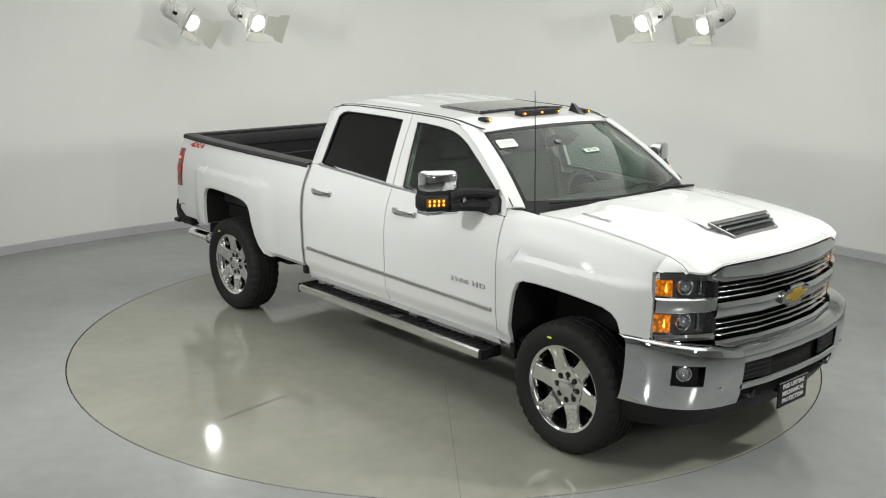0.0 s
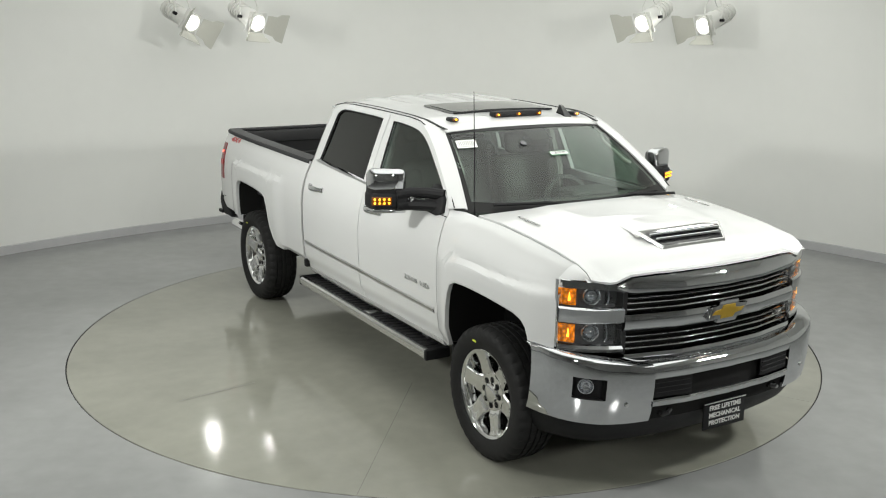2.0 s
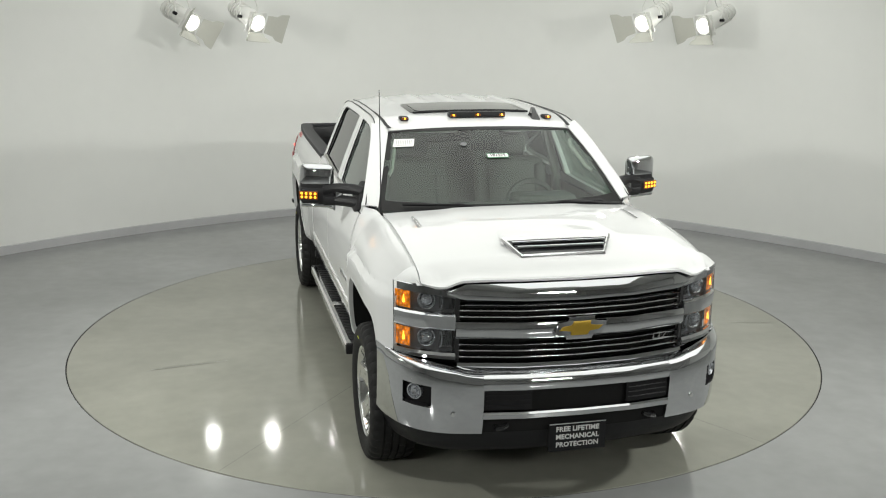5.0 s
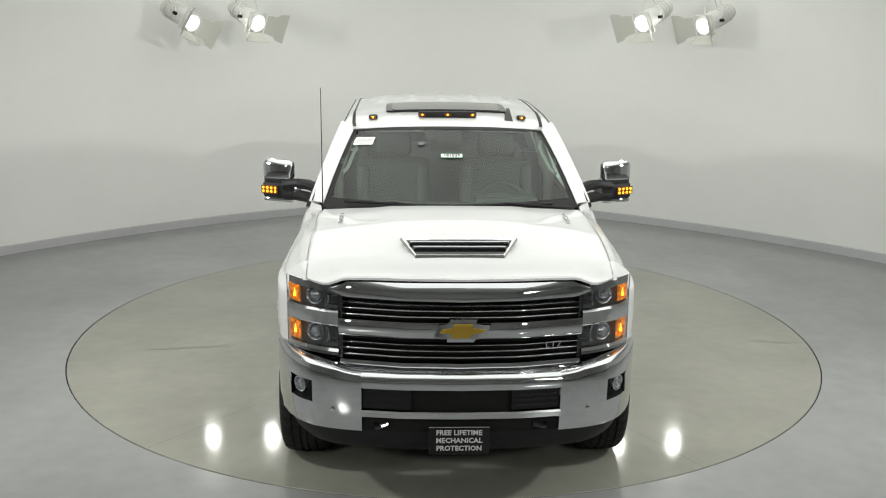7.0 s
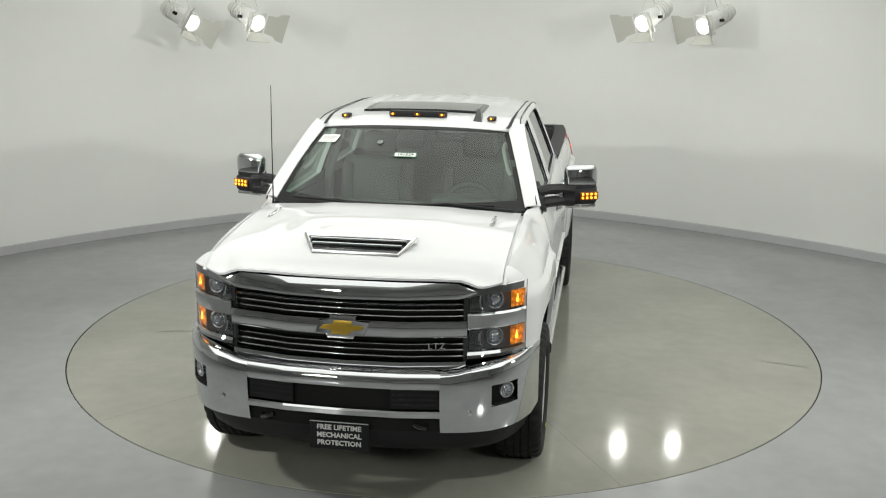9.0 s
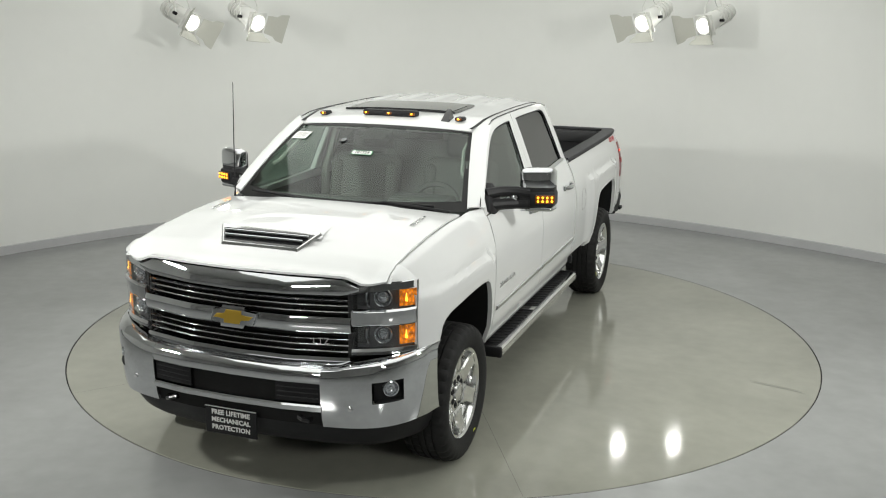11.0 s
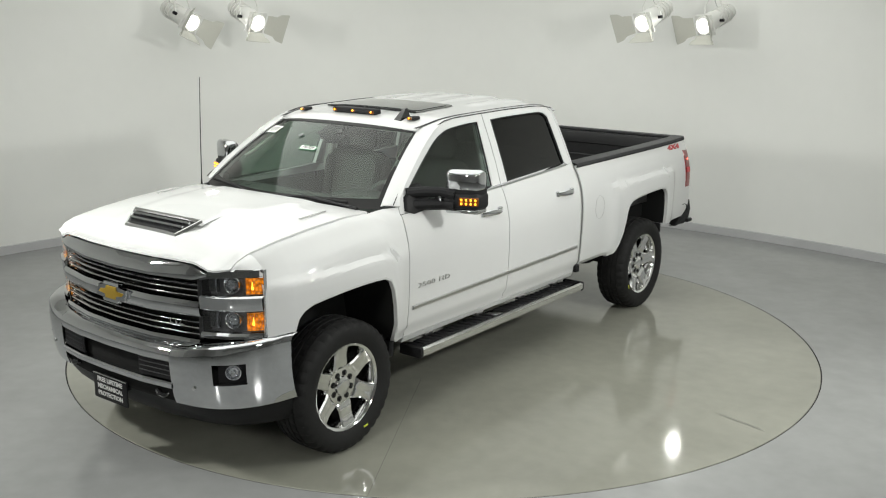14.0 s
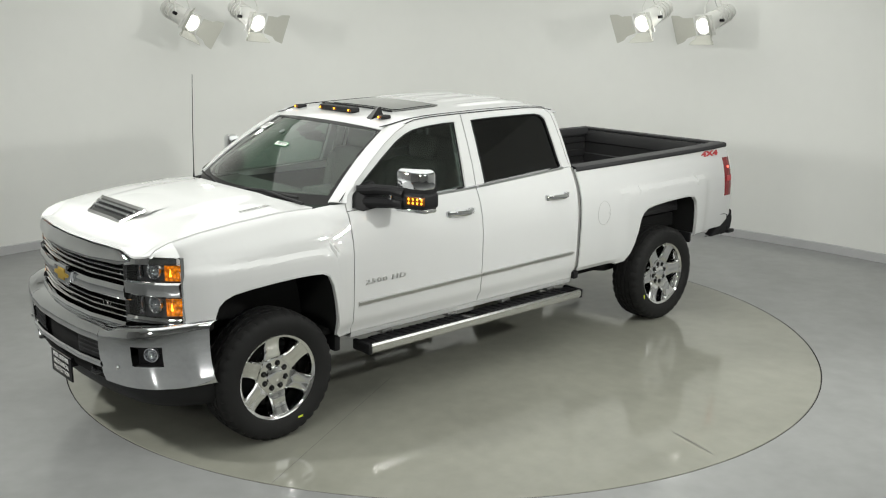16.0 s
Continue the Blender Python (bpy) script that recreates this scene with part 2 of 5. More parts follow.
def plan_ring(grow=0.0):
    """The wall's plan: a rounded bow behind the truck, straight sides and a far end behind the camera."""
    pts = []
    for a in np.linspace(0, math.pi, 97):
        c, s = math.cos(a), math.sin(a)
        pts.append((CX + (CR + grow) * math.copysign(abs(c) ** (2 / CN), c), CY + (CB + grow) * abs(s) ** (2 / CN)))
    back = -10.5 - grow
    left, right = CX - CR - grow, CX + CR + grow
    pts += [(left, y) for y in np.linspace(CY, back, 14)[1:]]
    pts += [(x, back) for x in np.linspace(left, right, 16)[1:]]
    pts += [(right, y) for y in np.linspace(back, CY, 14)[1:-1]]
    return pts


def build_room():
    inner, outer = plan_ring(), plan_ring(0.15)
    n = len(inner)
    bm = bmesh.new()
    rings = [[bm.verts.new((x, y, z)) for x, y in p] for p, z in ((inner, 0.0), (inner, CEILING), (outer, CEILING), (outer, 0.0))]
    for a, b in zip(rings, rings[1:] + rings[:1]):
        for k in range(n):
            bm.faces.new((a[k], a[(k + 1) % n], b[(k + 1) % n], b[k]))
    structure("wall_round", bm, M_WALL, "curved seamless off-white studio wall", "wall")
    # unseen curtain added behind the camera to tone the chrome's reflections
    drape = [(CX - CR + 0.02, -5.6), (CX - CR + 0.02, -10.48), (CX + CR - 0.02, -10.48), (CX + CR - 0.02, -5.6)]
    rows = [[], []]
    for (x0, y0), (x1, y1) in zip(drape, drape[1:]):
        n2 = Vector((y1 - y0, x0 - x1)).normalized()
        for k in range(60):
            f = k / 60
            w = 0.05 * (1 + math.sin(k * 1.3)) + 0.01
            px, py = x0 + (x1 - x0) * f - n2.x * w, y0 + (y1 - y0) * f - n2.y * w
            rows[0].append((px, py, 0.02))
            rows[1].append((px, py, CEILING - 0.02))
    structure("curtain_backdrop", sheet(rows, 0.006), M_DRAPE, "unseen pale grey pleated curtain, added behind the camera for the chrome's reflections", "curtain")
    lip = plan_ring(-0.012)
    bm = bmesh.new()
    rings = [[bm.verts.new((x, y, z)) for x, y in p] for p, z in ((plan_ring(-0.002), 0.0), (lip, 0.0), (lip, 0.092), (plan_ring(-0.002), 0.1))]
    for a, b in zip(rings, rings[1:]):
        for k in range(n):
            bm.faces.new((a[k], a[(k + 1) % n], b[(k + 1) % n], b[k]))
    structure("baseboard", bm, M_BASE, "low grey vinyl baseboard along the curved wall", "baseboard")
    bm = bmesh.new()
    hole = []
    for x, y in inner:
        a = math.atan2(y, x)
        hole.append((a, x, y))
    steps = []
    for i in range(n):
        (a0, x0, y0), (a1, x1, y1) = hole[i], hole[(i + 1) % n]
        steps.append((a0, x0, y0))
        da = (a1 - a0) % math.tau
        for k in range(1, max(1, int(da / 0.035))):
            f = k / max(1, int(da / 0.035))
            px, py = x0 + (x1 - x0) * f, y0 + (y1 - y0) * f
            steps.append((math.atan2(py, px), px, py))
    rim = R_DISC + 0.009
    a = [bm.verts.new((x, y, 0)) for _, x, y in steps]
    b = [bm.verts.new((rim * math.cos(t), rim * math.sin(t), 0)) for t, _, _ in steps]
    c = [bm.verts.new((rim * math.cos(t), rim * math.sin(t), -0.08)) for t, _, _ in steps]
    for r0, r1 in ((a, b), (b, c)):
        for k in range(len(a)):
            bm.faces.new((r0[k], r0[(k + 1) % len(a)], r1[(k + 1) % len(a)], r1[k]))
    structure("floor", bm, M_FLOOR, "polished grey epoxy studio floor", "floor")
    bm = bmesh.new()
    bmesh.ops.create_circle(bm, cap_ends=True, radius=R_DISC + 0.3, segments=64, matrix=Matrix.Translation((0, 0, -0.085)))
    structure("ground_pit", bm, M_GAP, "dark pit floor under the turntable", "ground")
    bm = prism(plan_ring(0.15), lambda u, v, w: (u, v, w), CEILING + 0.001, CEILING + 0.12)
    structure("ceiling", bm, M_CEIL, "plain light grey studio ceiling", "ceiling")


def build_fill_softbox():
    # body of the unseen softbox added round the top fill lamp
    x, y, z, w, d = FILL_SOFTBOX
    sb = thing("overhead_softbox", "unseen white fabric softbox added under the ceiling as top fill light", "softbox", "", pose(x, y, z))
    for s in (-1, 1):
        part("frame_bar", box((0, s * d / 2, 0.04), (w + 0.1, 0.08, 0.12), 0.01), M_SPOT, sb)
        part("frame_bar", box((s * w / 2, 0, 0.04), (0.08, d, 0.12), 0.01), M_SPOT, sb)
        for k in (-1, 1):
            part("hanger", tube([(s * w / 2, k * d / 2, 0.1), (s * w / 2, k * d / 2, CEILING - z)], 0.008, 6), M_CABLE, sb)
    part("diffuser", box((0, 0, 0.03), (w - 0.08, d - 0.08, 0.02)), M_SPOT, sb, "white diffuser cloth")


def build_spotlights():
    """Theatre spotlights with barn doors on drop pipes; local -Z is the beam."""
    for i, p in enumerate(SPOTS):
        p = Vector(p)
        m = look(p, spot_target(p))
        st = thing("stage_spotlight", "lit white stage spotlight with open barn doors, hung from a pipe", "spotlight",
                   "stage spotlights round the turntable", Matrix.Translation(p))
        t = m.to_3x3().to_4x4() @ Matrix.Rotation(radians(SPOT_ROLL[i]), 4, "Z")

        def lay(bm):
            bm.transform(t)
            return bm
        part("housing", lay(lathe([(0.05, 0.50), (0.082, 0.485), (0.088, 0.40), (0.092, 0.20), (0.102, 0.19), (0.102, 0.0), (0.094, 0.0), (0.094, 0.04)], 28, "Z")), M_SPOT, st)
        for h in (0.26, 0.31, 0.36, 0.41):
            part("cooling_fin", lay(lathe([(0.086, h), (0.103, h), (0.103, h + 0.008), (0.086, h + 0.008)], 24, "Z", closed=True)), M_SPOT, st)
        part("lens", lay(lathe([(0.001, 0.008), (0.05, 0.012), (0.078, 0.025), (0.001, 0.03)], 24, "Z")), M_LENSGLOW, st, "glowing round lens")
        part("front_frame", lay(prism([(-0.115, -0.115), (0.115, -0.115), (0.115, 0.115), (-0.115, 0.115)], lambda u, v, w: (u, v, w), 0.035, 0.05)), M_SPOT, st)
        wide = 0 if p.x > 0 else 180
        opens = [(0, 62 if wide == 0 else 30), (180, 62 if wide == 180 else 30), (270, 40)]
        for a, tilt in opens:
            q = Matrix.Rotation(radians(a), 4, "Z") @ Matrix.Translation((0.108, 0, -0.004)) @ Matrix.Rotation(radians(90 - tilt), 4, "Y")
            long = 0.23 if a == wide else 0.13 if a in (0, 180) else 0.11
            bm = prism([(0, -0.10), (long * 0.45, -0.115), (long * 0.62, -0.150), (long * 0.97, -0.168), (long, -0.155), (long, 0.155), (long * 0.97, 0.168), (long * 0.62, 0.150), (long * 0.45, 0.115), (0, 0.10)],
                       lambda u, v, w: (u, v, w), -0.002, 0.002)
            bm.transform(q)
            part("barn_door", lay(bm), M_FLAP, st, "thin cream barn door flap")
        side = (t @ Vector((1, 0, 0))).normalized()
        back = (t @ Vector((0, 0, 0.18)))
        for s in (-1, 1):
            part("yoke_arm", tube([back + side * 0.11 * s, back + side * 0.125 * s + Vector((0, 0, 0.12)), back + side * 0.06 * s + Vector((0, 0, 0.26)), back + Vector((0, 0, 0.27))], 0.011, 8), M_SPOT, st)
            part("tilt_knob", tube([back + side * 0.10 * s, back + side * 0.145 * s], 0.018, 10), M_BLACK, st)
        top = CEILING - p.z
        part("drop_pipe", tube([back + Vector((0, 0, 0.26)), Vector((back.x, back.y, top))], 0.014, 10), M_SPOT, st)
        part("hook_clamp", box(back + Vector((0, 0, 0.30)), (0.05, 0.05, 0.07), 0.008), M_SPOT, st)
        away = back + (t @ Vector((0, 0, 0.2)))
        pts = []
        for k in range(13):
            f = k / 12
            q = away.lerp(Vector((back.x + side.x * 0.02, back.y + side.y * 0.02, min(top - 0.1, 1.1))), f)
            q.z -= 0.16 * math.sin(math.pi * min(1, f * 1.4)) if f < 0.72 else 0
            q += side * 0.10 * math.sin(math.pi * f)
            pts.append(q)
        part("power_cable", tube(pts, 0.005, 6), M_CABLE, st, "slack grey power cable")


build_room()
build_fill_softbox()
build_spotlights()

# ---------------------------------------------------------------- turntable
turntable = thing("turntable", "round beige-grey epoxy turntable flush with the floor, slowly turning", "turntable")
bm = bmesh.new()
lathe([(R_DISC, -0.06), (R_DISC, -0.002), (R_DISC - 0.004, 0.001)], 200, "Z", bm)
bmesh.ops.create_circle(bm, cap_ends=True, radius=R_DISC - 0.004, segments=200, matrix=Matrix.Translation((0, 0, 0.001)))
bmesh.ops.remove_doubles(bm, verts=bm.verts, dist=0.0005)
part("platform", bm, M_DISC, turntable)
# ring added in the gap, coloured near-black to stand for its shade
part("edge_seal", lathe([(R_DISC + 0.0004, -0.003), (R_DISC + 0.0085, -0.003), (R_DISC + 0.0085, -0.03), (R_DISC + 0.0004, -0.03)], 256, "Z", closed=True), M_GAP, turntable, "near-black ring standing for the shade in the turntable's gap")
# worn seam and scuffs, which turn with the platform
for a, b, w in (((0.47, -2.36), (0.375, -1.78), 0.006), ((0.26, 2.48), (0.35, 2.84), 0.006)):
    a, b = Vector((*a, 0)), Vector((*b, 0))
    n = (b - a).cross(Vector((0, 0, 1))).normalized() * w
    part("scuff_mark", sheet([[(*(a.lerp(b, k / 8) + n * s * (0.3 + 0.7 * math.sin(math.pi * (k + 0.5) / 9)))[:2], 0.0032) for k in range(9)] for s in (-1, 1)]), M_SCUFF, turntable, "faint dark scuff line")
for a, b in (((0.92, -0.80), (2.27, -1.88)), ((1.0, 0.55), (2.58, 1.43))):
    a, b = Vector((*a, 0)), Vector((*b, 0))
    n = (b - a).cross(Vector((0, 0, 1))).normalized() * 0.0014
    part("panel_seam", sheet([[(*(a.lerp(b, k / 4) + n * s)[:2], 0.003) for k in range(5)] for s in (-1, 1)]), M_SEAM, turntable, "hairline seam in the coating")

# ---------------------------------------------------------------- the pickup truck
# Truck space: x forward from the front axle, y to its left, z up.
TRUCK = thing("pickup_truck", "white crew-cab pickup truck with chrome trim on the turntable", "pickup truck")

FRONT_ARCH = [(-0.46, 0.58), (-0.45, 0.70), (-0.43, 0.82), (-0.405, 0.93), (-0.375, 0.995), (-0.32, 1.022), (-0.22, 1.028), (-0.10, 1.027), (0.04, 1.022),
              (0.18, 1.012), (0.29, 0.997), (0.35, 0.972), (0.385, 0.935), (0.40, 0.89), (0.41, 0.85)]
REAR_ARCH = [(-4.335, 0.70), (-4.33, 0.80), (-4.318, 0.93), (-4.30, 1.01), (-4.255, 1.055), (-4.16, 1.07), (-4.02, 1.068), (-3.86, 1.062), (-3.70, 1.05),
             (-3.60, 1.035), (-3.54, 1.00), (-3.505, 0.94), (-3.485, 0.85), (-3.45, 0.75), (-3.41, 0.675), (-3.35, 0.62), (-3.27, 0.60)]
SECTION = [(0.46, 0.900), (0.50, 0.915), (0.56, 0.930), (0.600, 0.936), (0.622, 0.961), (0.75, 0.976), (0.95, 0.984), (1.08, 0.984), (1.18, 0.974), (1.27, 0.952),
           (1.33, 0.930), (1.38, 0.903), (1.42, 0.885), (1.46, 0.868)]
BELT = [(-2.80, 1.437), (-2.63, 1.428), (-2.2, 1.405), (-1.72, 1.382), (-1.2, 1.368), (-0.55, 1.352)]
HOOD_EDGE = [(-0.60, 1.354), (-0.50, 1.372), (-0.40, 1.385), (-0.15, 1.385), (0.14, 1.363), (0.40, 1.333), (0.58, 1.302), (0.66, 1.272), (0.71, 1.234), (0.80, 1.20)]


def flare(x, z):
    """The squared bulge round each wheel arch."""
    best = 0.0
    for x0, x1, top in ((-0.60, 0.60, 1.165), (-4.56, -3.18, 1.215)):
        fx = min(soft((x - x0) / 0.14), soft((x1 - x) / 0.16))
        best = max(best, fx * soft((top - z) / 0.036))
    return 0.034 * best


def side_y(x, z):
    y = lerp_at(z, SECTION)
    y += flare(x, z) * (0.75 + 0.25 * soft((z - 0.5) / 0.4))
    if x > 0.1:
        y -= 0.075 * ((x - 0.1) / 0.48) ** 2
    if x < -3.9:
        y -= 0.030 * ((-3.9 - x) / 1.0) ** 2
    return y


def columns(x0, x1, extra=(), step=0.05):
    lo, hi = min(x0, x1), max(x0, x1)
    xs = {round(float(v), 4) for v in np.linspace(lo, hi, max(2, int((hi - lo) / step) + 1))}
    xs |= {round(v, 4) for v in extra if lo < v < hi}
    out = []
    for v in sorted(xs):
        if not out or v - out[-1] > 0.004 or v in (lo, hi):
            out.append(v)
    return out


def side_panel(xs, low, high, rows=22, y_of=side_y, thick=0.012):
    pts = []
    for x in xs:
        z0, z1 = low(x), high(x)
        pts.append([(x, y_of(x, z0 + (z1 - z0) * k / rows), z0 + (z1 - z0) * k / rows) for k in range(rows + 1)])
    return sheet(pts, thick)


def fender_low(x):
    if x < -0.46:
        return 0.555
    return 0.85 if x > 0.41 else lerp_at(x, FRONT_ARCH)


def fender_y(x, z):
    """The side skin, rolling over towards the hood's edge."""
    top = lerp_at(x, HOOD_EDGE)
    y = side_y(x, min(z, 1.20))
    edge = 0.803 + 0.100 * soft((-0.38 - x) / 0.20)
    f = max(0.0, min(1.0, (z - (top - 0.19)) / 0.19))
    g = 1 - math.sqrt(max(0.0, 1 - f ** 2.2))
    return y + (edge - y) * (0.30 * soft(f * 1.3) + 0.70 * g)


def bed_low(x):
    if x > -3.27:
        return 0.600
    return 0.70 if x < -4.335 else lerp_at(x, REAR_ARCH)


def rail_z(x):
    return 1.412 + 0.022 * (-2.8 - x) / 2.1


# fenders, doors, bed sides
both("fender", lambda: side_panel(columns(-0.583, 0.575, [a for a, _ in FRONT_ARCH]), fender_low, lambda x: lerp_at(x, HOOD_EDGE) - 0.002, 26, fender_y), M_WHITE, sharp=28)
DOORS_F = both("front_door", lambda: side_panel(columns(-1.719, -0.589), lambda x: 0.558, lambda x: lerp_at(x, BELT)), M_WHITE)
DOORS_R = both("rear_door", lambda: side_panel(columns(-2.752, -1.726), lambda x: 0.558, lambda x: lerp_at(x, BELT)), M_WHITE)
BEDS = both("bed_side", lambda: side_panel(columns(-4.93, -2.795, [a for a, _ in REAR_ARCH]), bed_low, rail_z, 24), M_WHITE, sharp=28)
both("rocker_panel", lambda: sheet([[(x, side_y(x, 0.548) - 0.004, 0.548), (x, side_y(x, 0.532) - 0.008, 0.530), (x, 0.905, 0.512), (x, 0.80, 0.508)] for x in columns(-2.76, -0.60, step=0.2)], 0.01), M_WHITE)
both("cab_corner", lambda: side_panel(columns(-2.790, -2.757, step=0.02), lambda x: 0.56, lambda x: 1.425, 22, lambda x, z: side_y(x, z) - 0.012), M_SATIN)
both("gap_shield", lambda: box((-2.775, 0.945, 0.58), (0.055, 0.04, 0.065), 0.012), M_BLACK)


def wheel_well(arch, y0, y1):
    def make():
        pts = [(x, z + 0.004) for x, z in arch]
        rows = [[(x, y, z) for x, z in pts] for y in (y0(0), 0.86, y1)]
        rows[0] = [(x, side_y(x, z) - 0.006, z) for x, z in pts]
        bm = sheet(rows)
        vs = [bm.verts.new((x, y1, z)) for x, z in pts]
        vs += [bm.verts.new((pts[-1][0], y1, 0.42)), bm.verts.new((pts[0][0], y1, 0.42))]
        bm.faces.new(vs)
        return bm
    return make


both("wheel_well", wheel_well(FRONT_ARCH, lambda x: 0.98, 0.56), M_DARK)
both("wheel_well", wheel_well(REAR_ARCH, lambda x: 0.98, 0.56), M_DARK)


def arch_lip(arch):
    return lambda: sheet([[(x, side_y(x, z) + 0.001 - d, z + 0.003 - h) for x, z in arch] for d, h in ((0.0, 0.0), (0.004, 0.014), (0.03, 0.016))], 0.003)


both("arch_lip", arch_lip(FRONT_ARCH[:-1]), M_WHITE)
both("arch_lip", arch_lip(REAR_ARCH), M_WHITE)

NOSE = [(0.572, 0.914), (0.60, 0.895), (0.63, 0.872), (0.66, 0.840), (0.685, 0.810), (0.698, 0.803)]
both("fender_nose", lambda: sheet([[(x, y + (0.803 - y) * k / 6, 1.236 + (lerp_at(x, HOOD_EDGE) - 0.002 - 1.236) * math.sin(k / 6 * math.pi / 2)) for k in range(7)] for x, y in NOSE]), M_WHITE)
# chrome strip along the doors, with the gap between the doors left open
def moulding(x0, x1):
    def make():
        rows = []
        for x in columns(x0, x1, step=0.15):
            zc = 0.752 + 0.022 * (-0.62 - x) / 2.09
            rows.append([(x, side_y(x, zc + h) + d, zc + h) for h, d in ((-0.014, 0.0), (-0.011, 0.011), (0.009, 0.013), (0.014, 0.0))])
        return sheet(rows, 0.003)
    return make


for doors, span in ((DOORS_F, (-1.712, -0.625)), (DOORS_R, (-2.705, -1.732))):
    for d, s in zip(doors, (1, -1)):
        bm = moulding(*span)()
        part("moulding", bm if s > 0 else mirror_y(bm), M_SATIN, d, "satin chrome side moulding")


def door_handle(x):
    """A flattened bow grip, thicker in the middle."""
    def make():
        rows = []
        for u in np.linspace(-1, 1, 11):
            y = side_y(x, 1.245) + 0.004 + 0.034 * (1 - u ** 4)
            h, d = 0.021 - 0.006 * u * u, 0.011
            zc = 1.240 + 0.004 * u
            rows.append([(x + 0.122 * u, y + d * math.sin(a), zc + h * math.cos(a)) for a in np.linspace(0, math.tau, 13)])
        return sheet(rows)
    return make


def handle_mount(x):
    return lambda: box((x, side_y(x, 1.245) + 0.006, 1.240), (0.045, 0.03, 0.044), 0.010)


for doors, x in ((DOORS_F, -1.515), (DOORS_R, -2.515)):
    for d, s in zip(doors, (1, -1)):
        for nm, mk, mt, lb in (("handle", door_handle(x), M_CHROME, "chrome pull handle"), ("handle_mount", handle_mount(x - 0.105), M_CHROME, ""), ("handle_mount", handle_mount(x + 0.105), M_CHROME, "")):
            bm = mk()
            part(nm, bm if s > 0 else mirror_y(bm), mt, d, lb)

# ---- greenhouse
def green_y(z):
    return 0.887 - 0.37 * (z - 1.40) - 0.10 * max(0, z - 1.40) ** 2 + 0.02 * max(0, z - 1.4)


FWIN = [(-0.655, 1.372), (-0.66, 1.43), (-0.735, 1.495), (-0.82, 1.553), (-0.96, 1.645), (-1.106, 1.735), (-1.19, 1.775), (-1.275, 1.801), (-1.36, 1.814), (-1.46, 1.822),
        (-1.57, 1.828), (-1.668, 1.829), (-1.65, 1.68), (-1.635, 1.53), (-1.622, 1.398), (-1.4, 1.384), (-1.1, 1.373), (-0.85, 1.366)]
RWIN = [(-1.832, 1.402), (-1.834, 1.55), (-1.838, 1.70), (-1.843, 1.833), (-2.0, 1.838), (-2.2, 1.840), (-2.4, 1.841), (-2.50, 1.840), (-2.555, 1.828), (-2.595, 1.798),
        (-2.608, 1.70), (-2.620, 1.60), (-2.632, 1.50), (-2.648, 1.440), (-2.5, 1.428), (-2.3, 1.420), (-2.1, 1.411), (-1.96, 1.407)]
FDOOR = [(-0.592, 1.354), (-0.596, 1.437), (-0.69, 1.515), (-0.79, 1.590), (-0.93, 1.690), (-1.085, 1.785), (-1.19, 1.832), (-1.30, 1.860), (-1.40, 1.870), (-1.50, 1.876),
         (-1.62, 1.880), (-1.744, 1.881), (-1.742, 1.70), (-1.738, 1.53), (-1.726, 1.384), (-1.4, 1.374), (-1.1, 1.366), (-0.85, 1.360)]
RDOOR = [(-1.734, 1.384), (-1.746, 1.55), (-1.750, 1.70), (-1.752, 1.881), (-2.0, 1.886), (-2.2, 1.888), (-2.4, 1.888), (-2.52, 1.887), (-2.62, 1.872), (-2.675, 1.835),
         (-2.70, 1.72), (-2.715, 1.60), (-2.728, 1.50), (-2.745, 1.437), (-2.5, 1.421), (-2.3, 1.411), (-2.1, 1.402), (-1.96, 1.395)]


def on_glass(x, z, out=0.0):
    return (x, green_y(z) + out, z)


def window_frame(outer, inner):
    def make():
        n = len(outer)
        loops = [[on_glass(x, z, 0.002) for x, z in outer]]
        mid = [((a[0] * 0.15 + b[0] * 0.85), (a[1] * 0.15 + b[1] * 0.85)) for a, b in zip(outer, inner)]
        loops.append([on_glass(x, z, 0.003) for x, z in mid])
        loops.append([on_glass(x, z, -0.012) for x, z in inner])
        loops.append([on_glass(x, z, -0.05) for x, z in inner])
        loops.insert(0, [on_glass(x, z, -0.03) for x, z in outer])
        bm = bmesh.new()
        rings = [[bm.verts.new(p) for p in l] for l in loops]
        for a, b in zip(rings, rings[1:]):
            for k in range(n):
                bm.faces.new((a[k], a[(k + 1) % n], b[(k + 1) % n], b[k]))
        return bm
    return make


def pane(poly, inset=-0.014):
    return lambda: prism([(x, z) for x, z in poly], lambda u, v, w: on_glass(u, v, w), inset - 0.004, inset)


def belt_trim(x0, x1, lift=0.0):
    def make():
        rows = []
        for x in columns(x0, x1, step=0.08):
            z = lerp_at(x, BELT) + 0.006 + lift
            rows.append([(x, green_y(z - 0.014) + 0.004, z - 0.014), (x, green_y(z) + 0.013, z - 0.008), (x, green_y(z) + 0.012, z + 0.008), (x, green_y(z + 0.014) - 0.002, z + 0.014)])
        return sheet(rows, 0.002)
    return make


for doors, outer, inner, gm, span in ((DOORS_F, FDOOR, FWIN, M_SIDEGLASS, (-1.730, -0.66)), (DOORS_R, RDOOR, RWIN, M_PRIVACY, (-2.66, -1.745))):
    for d, s in zip(doors, (1, -1)):
        for nm, mk, mt, lb in (("window_frame", window_frame(outer, inner), M_WHITE, ""), ("pane", pane(inner), gm, "tinted side glass"),
                               ("belt_trim", belt_trim(*span), M_CHROME, "chrome strip under the side glass")):
            bm = mk()
            ob = part(nm, bm if s > 0 else mirror_y(bm), mt, d, lb)
            if nm == "pane":
                ob.visible_shadow = False


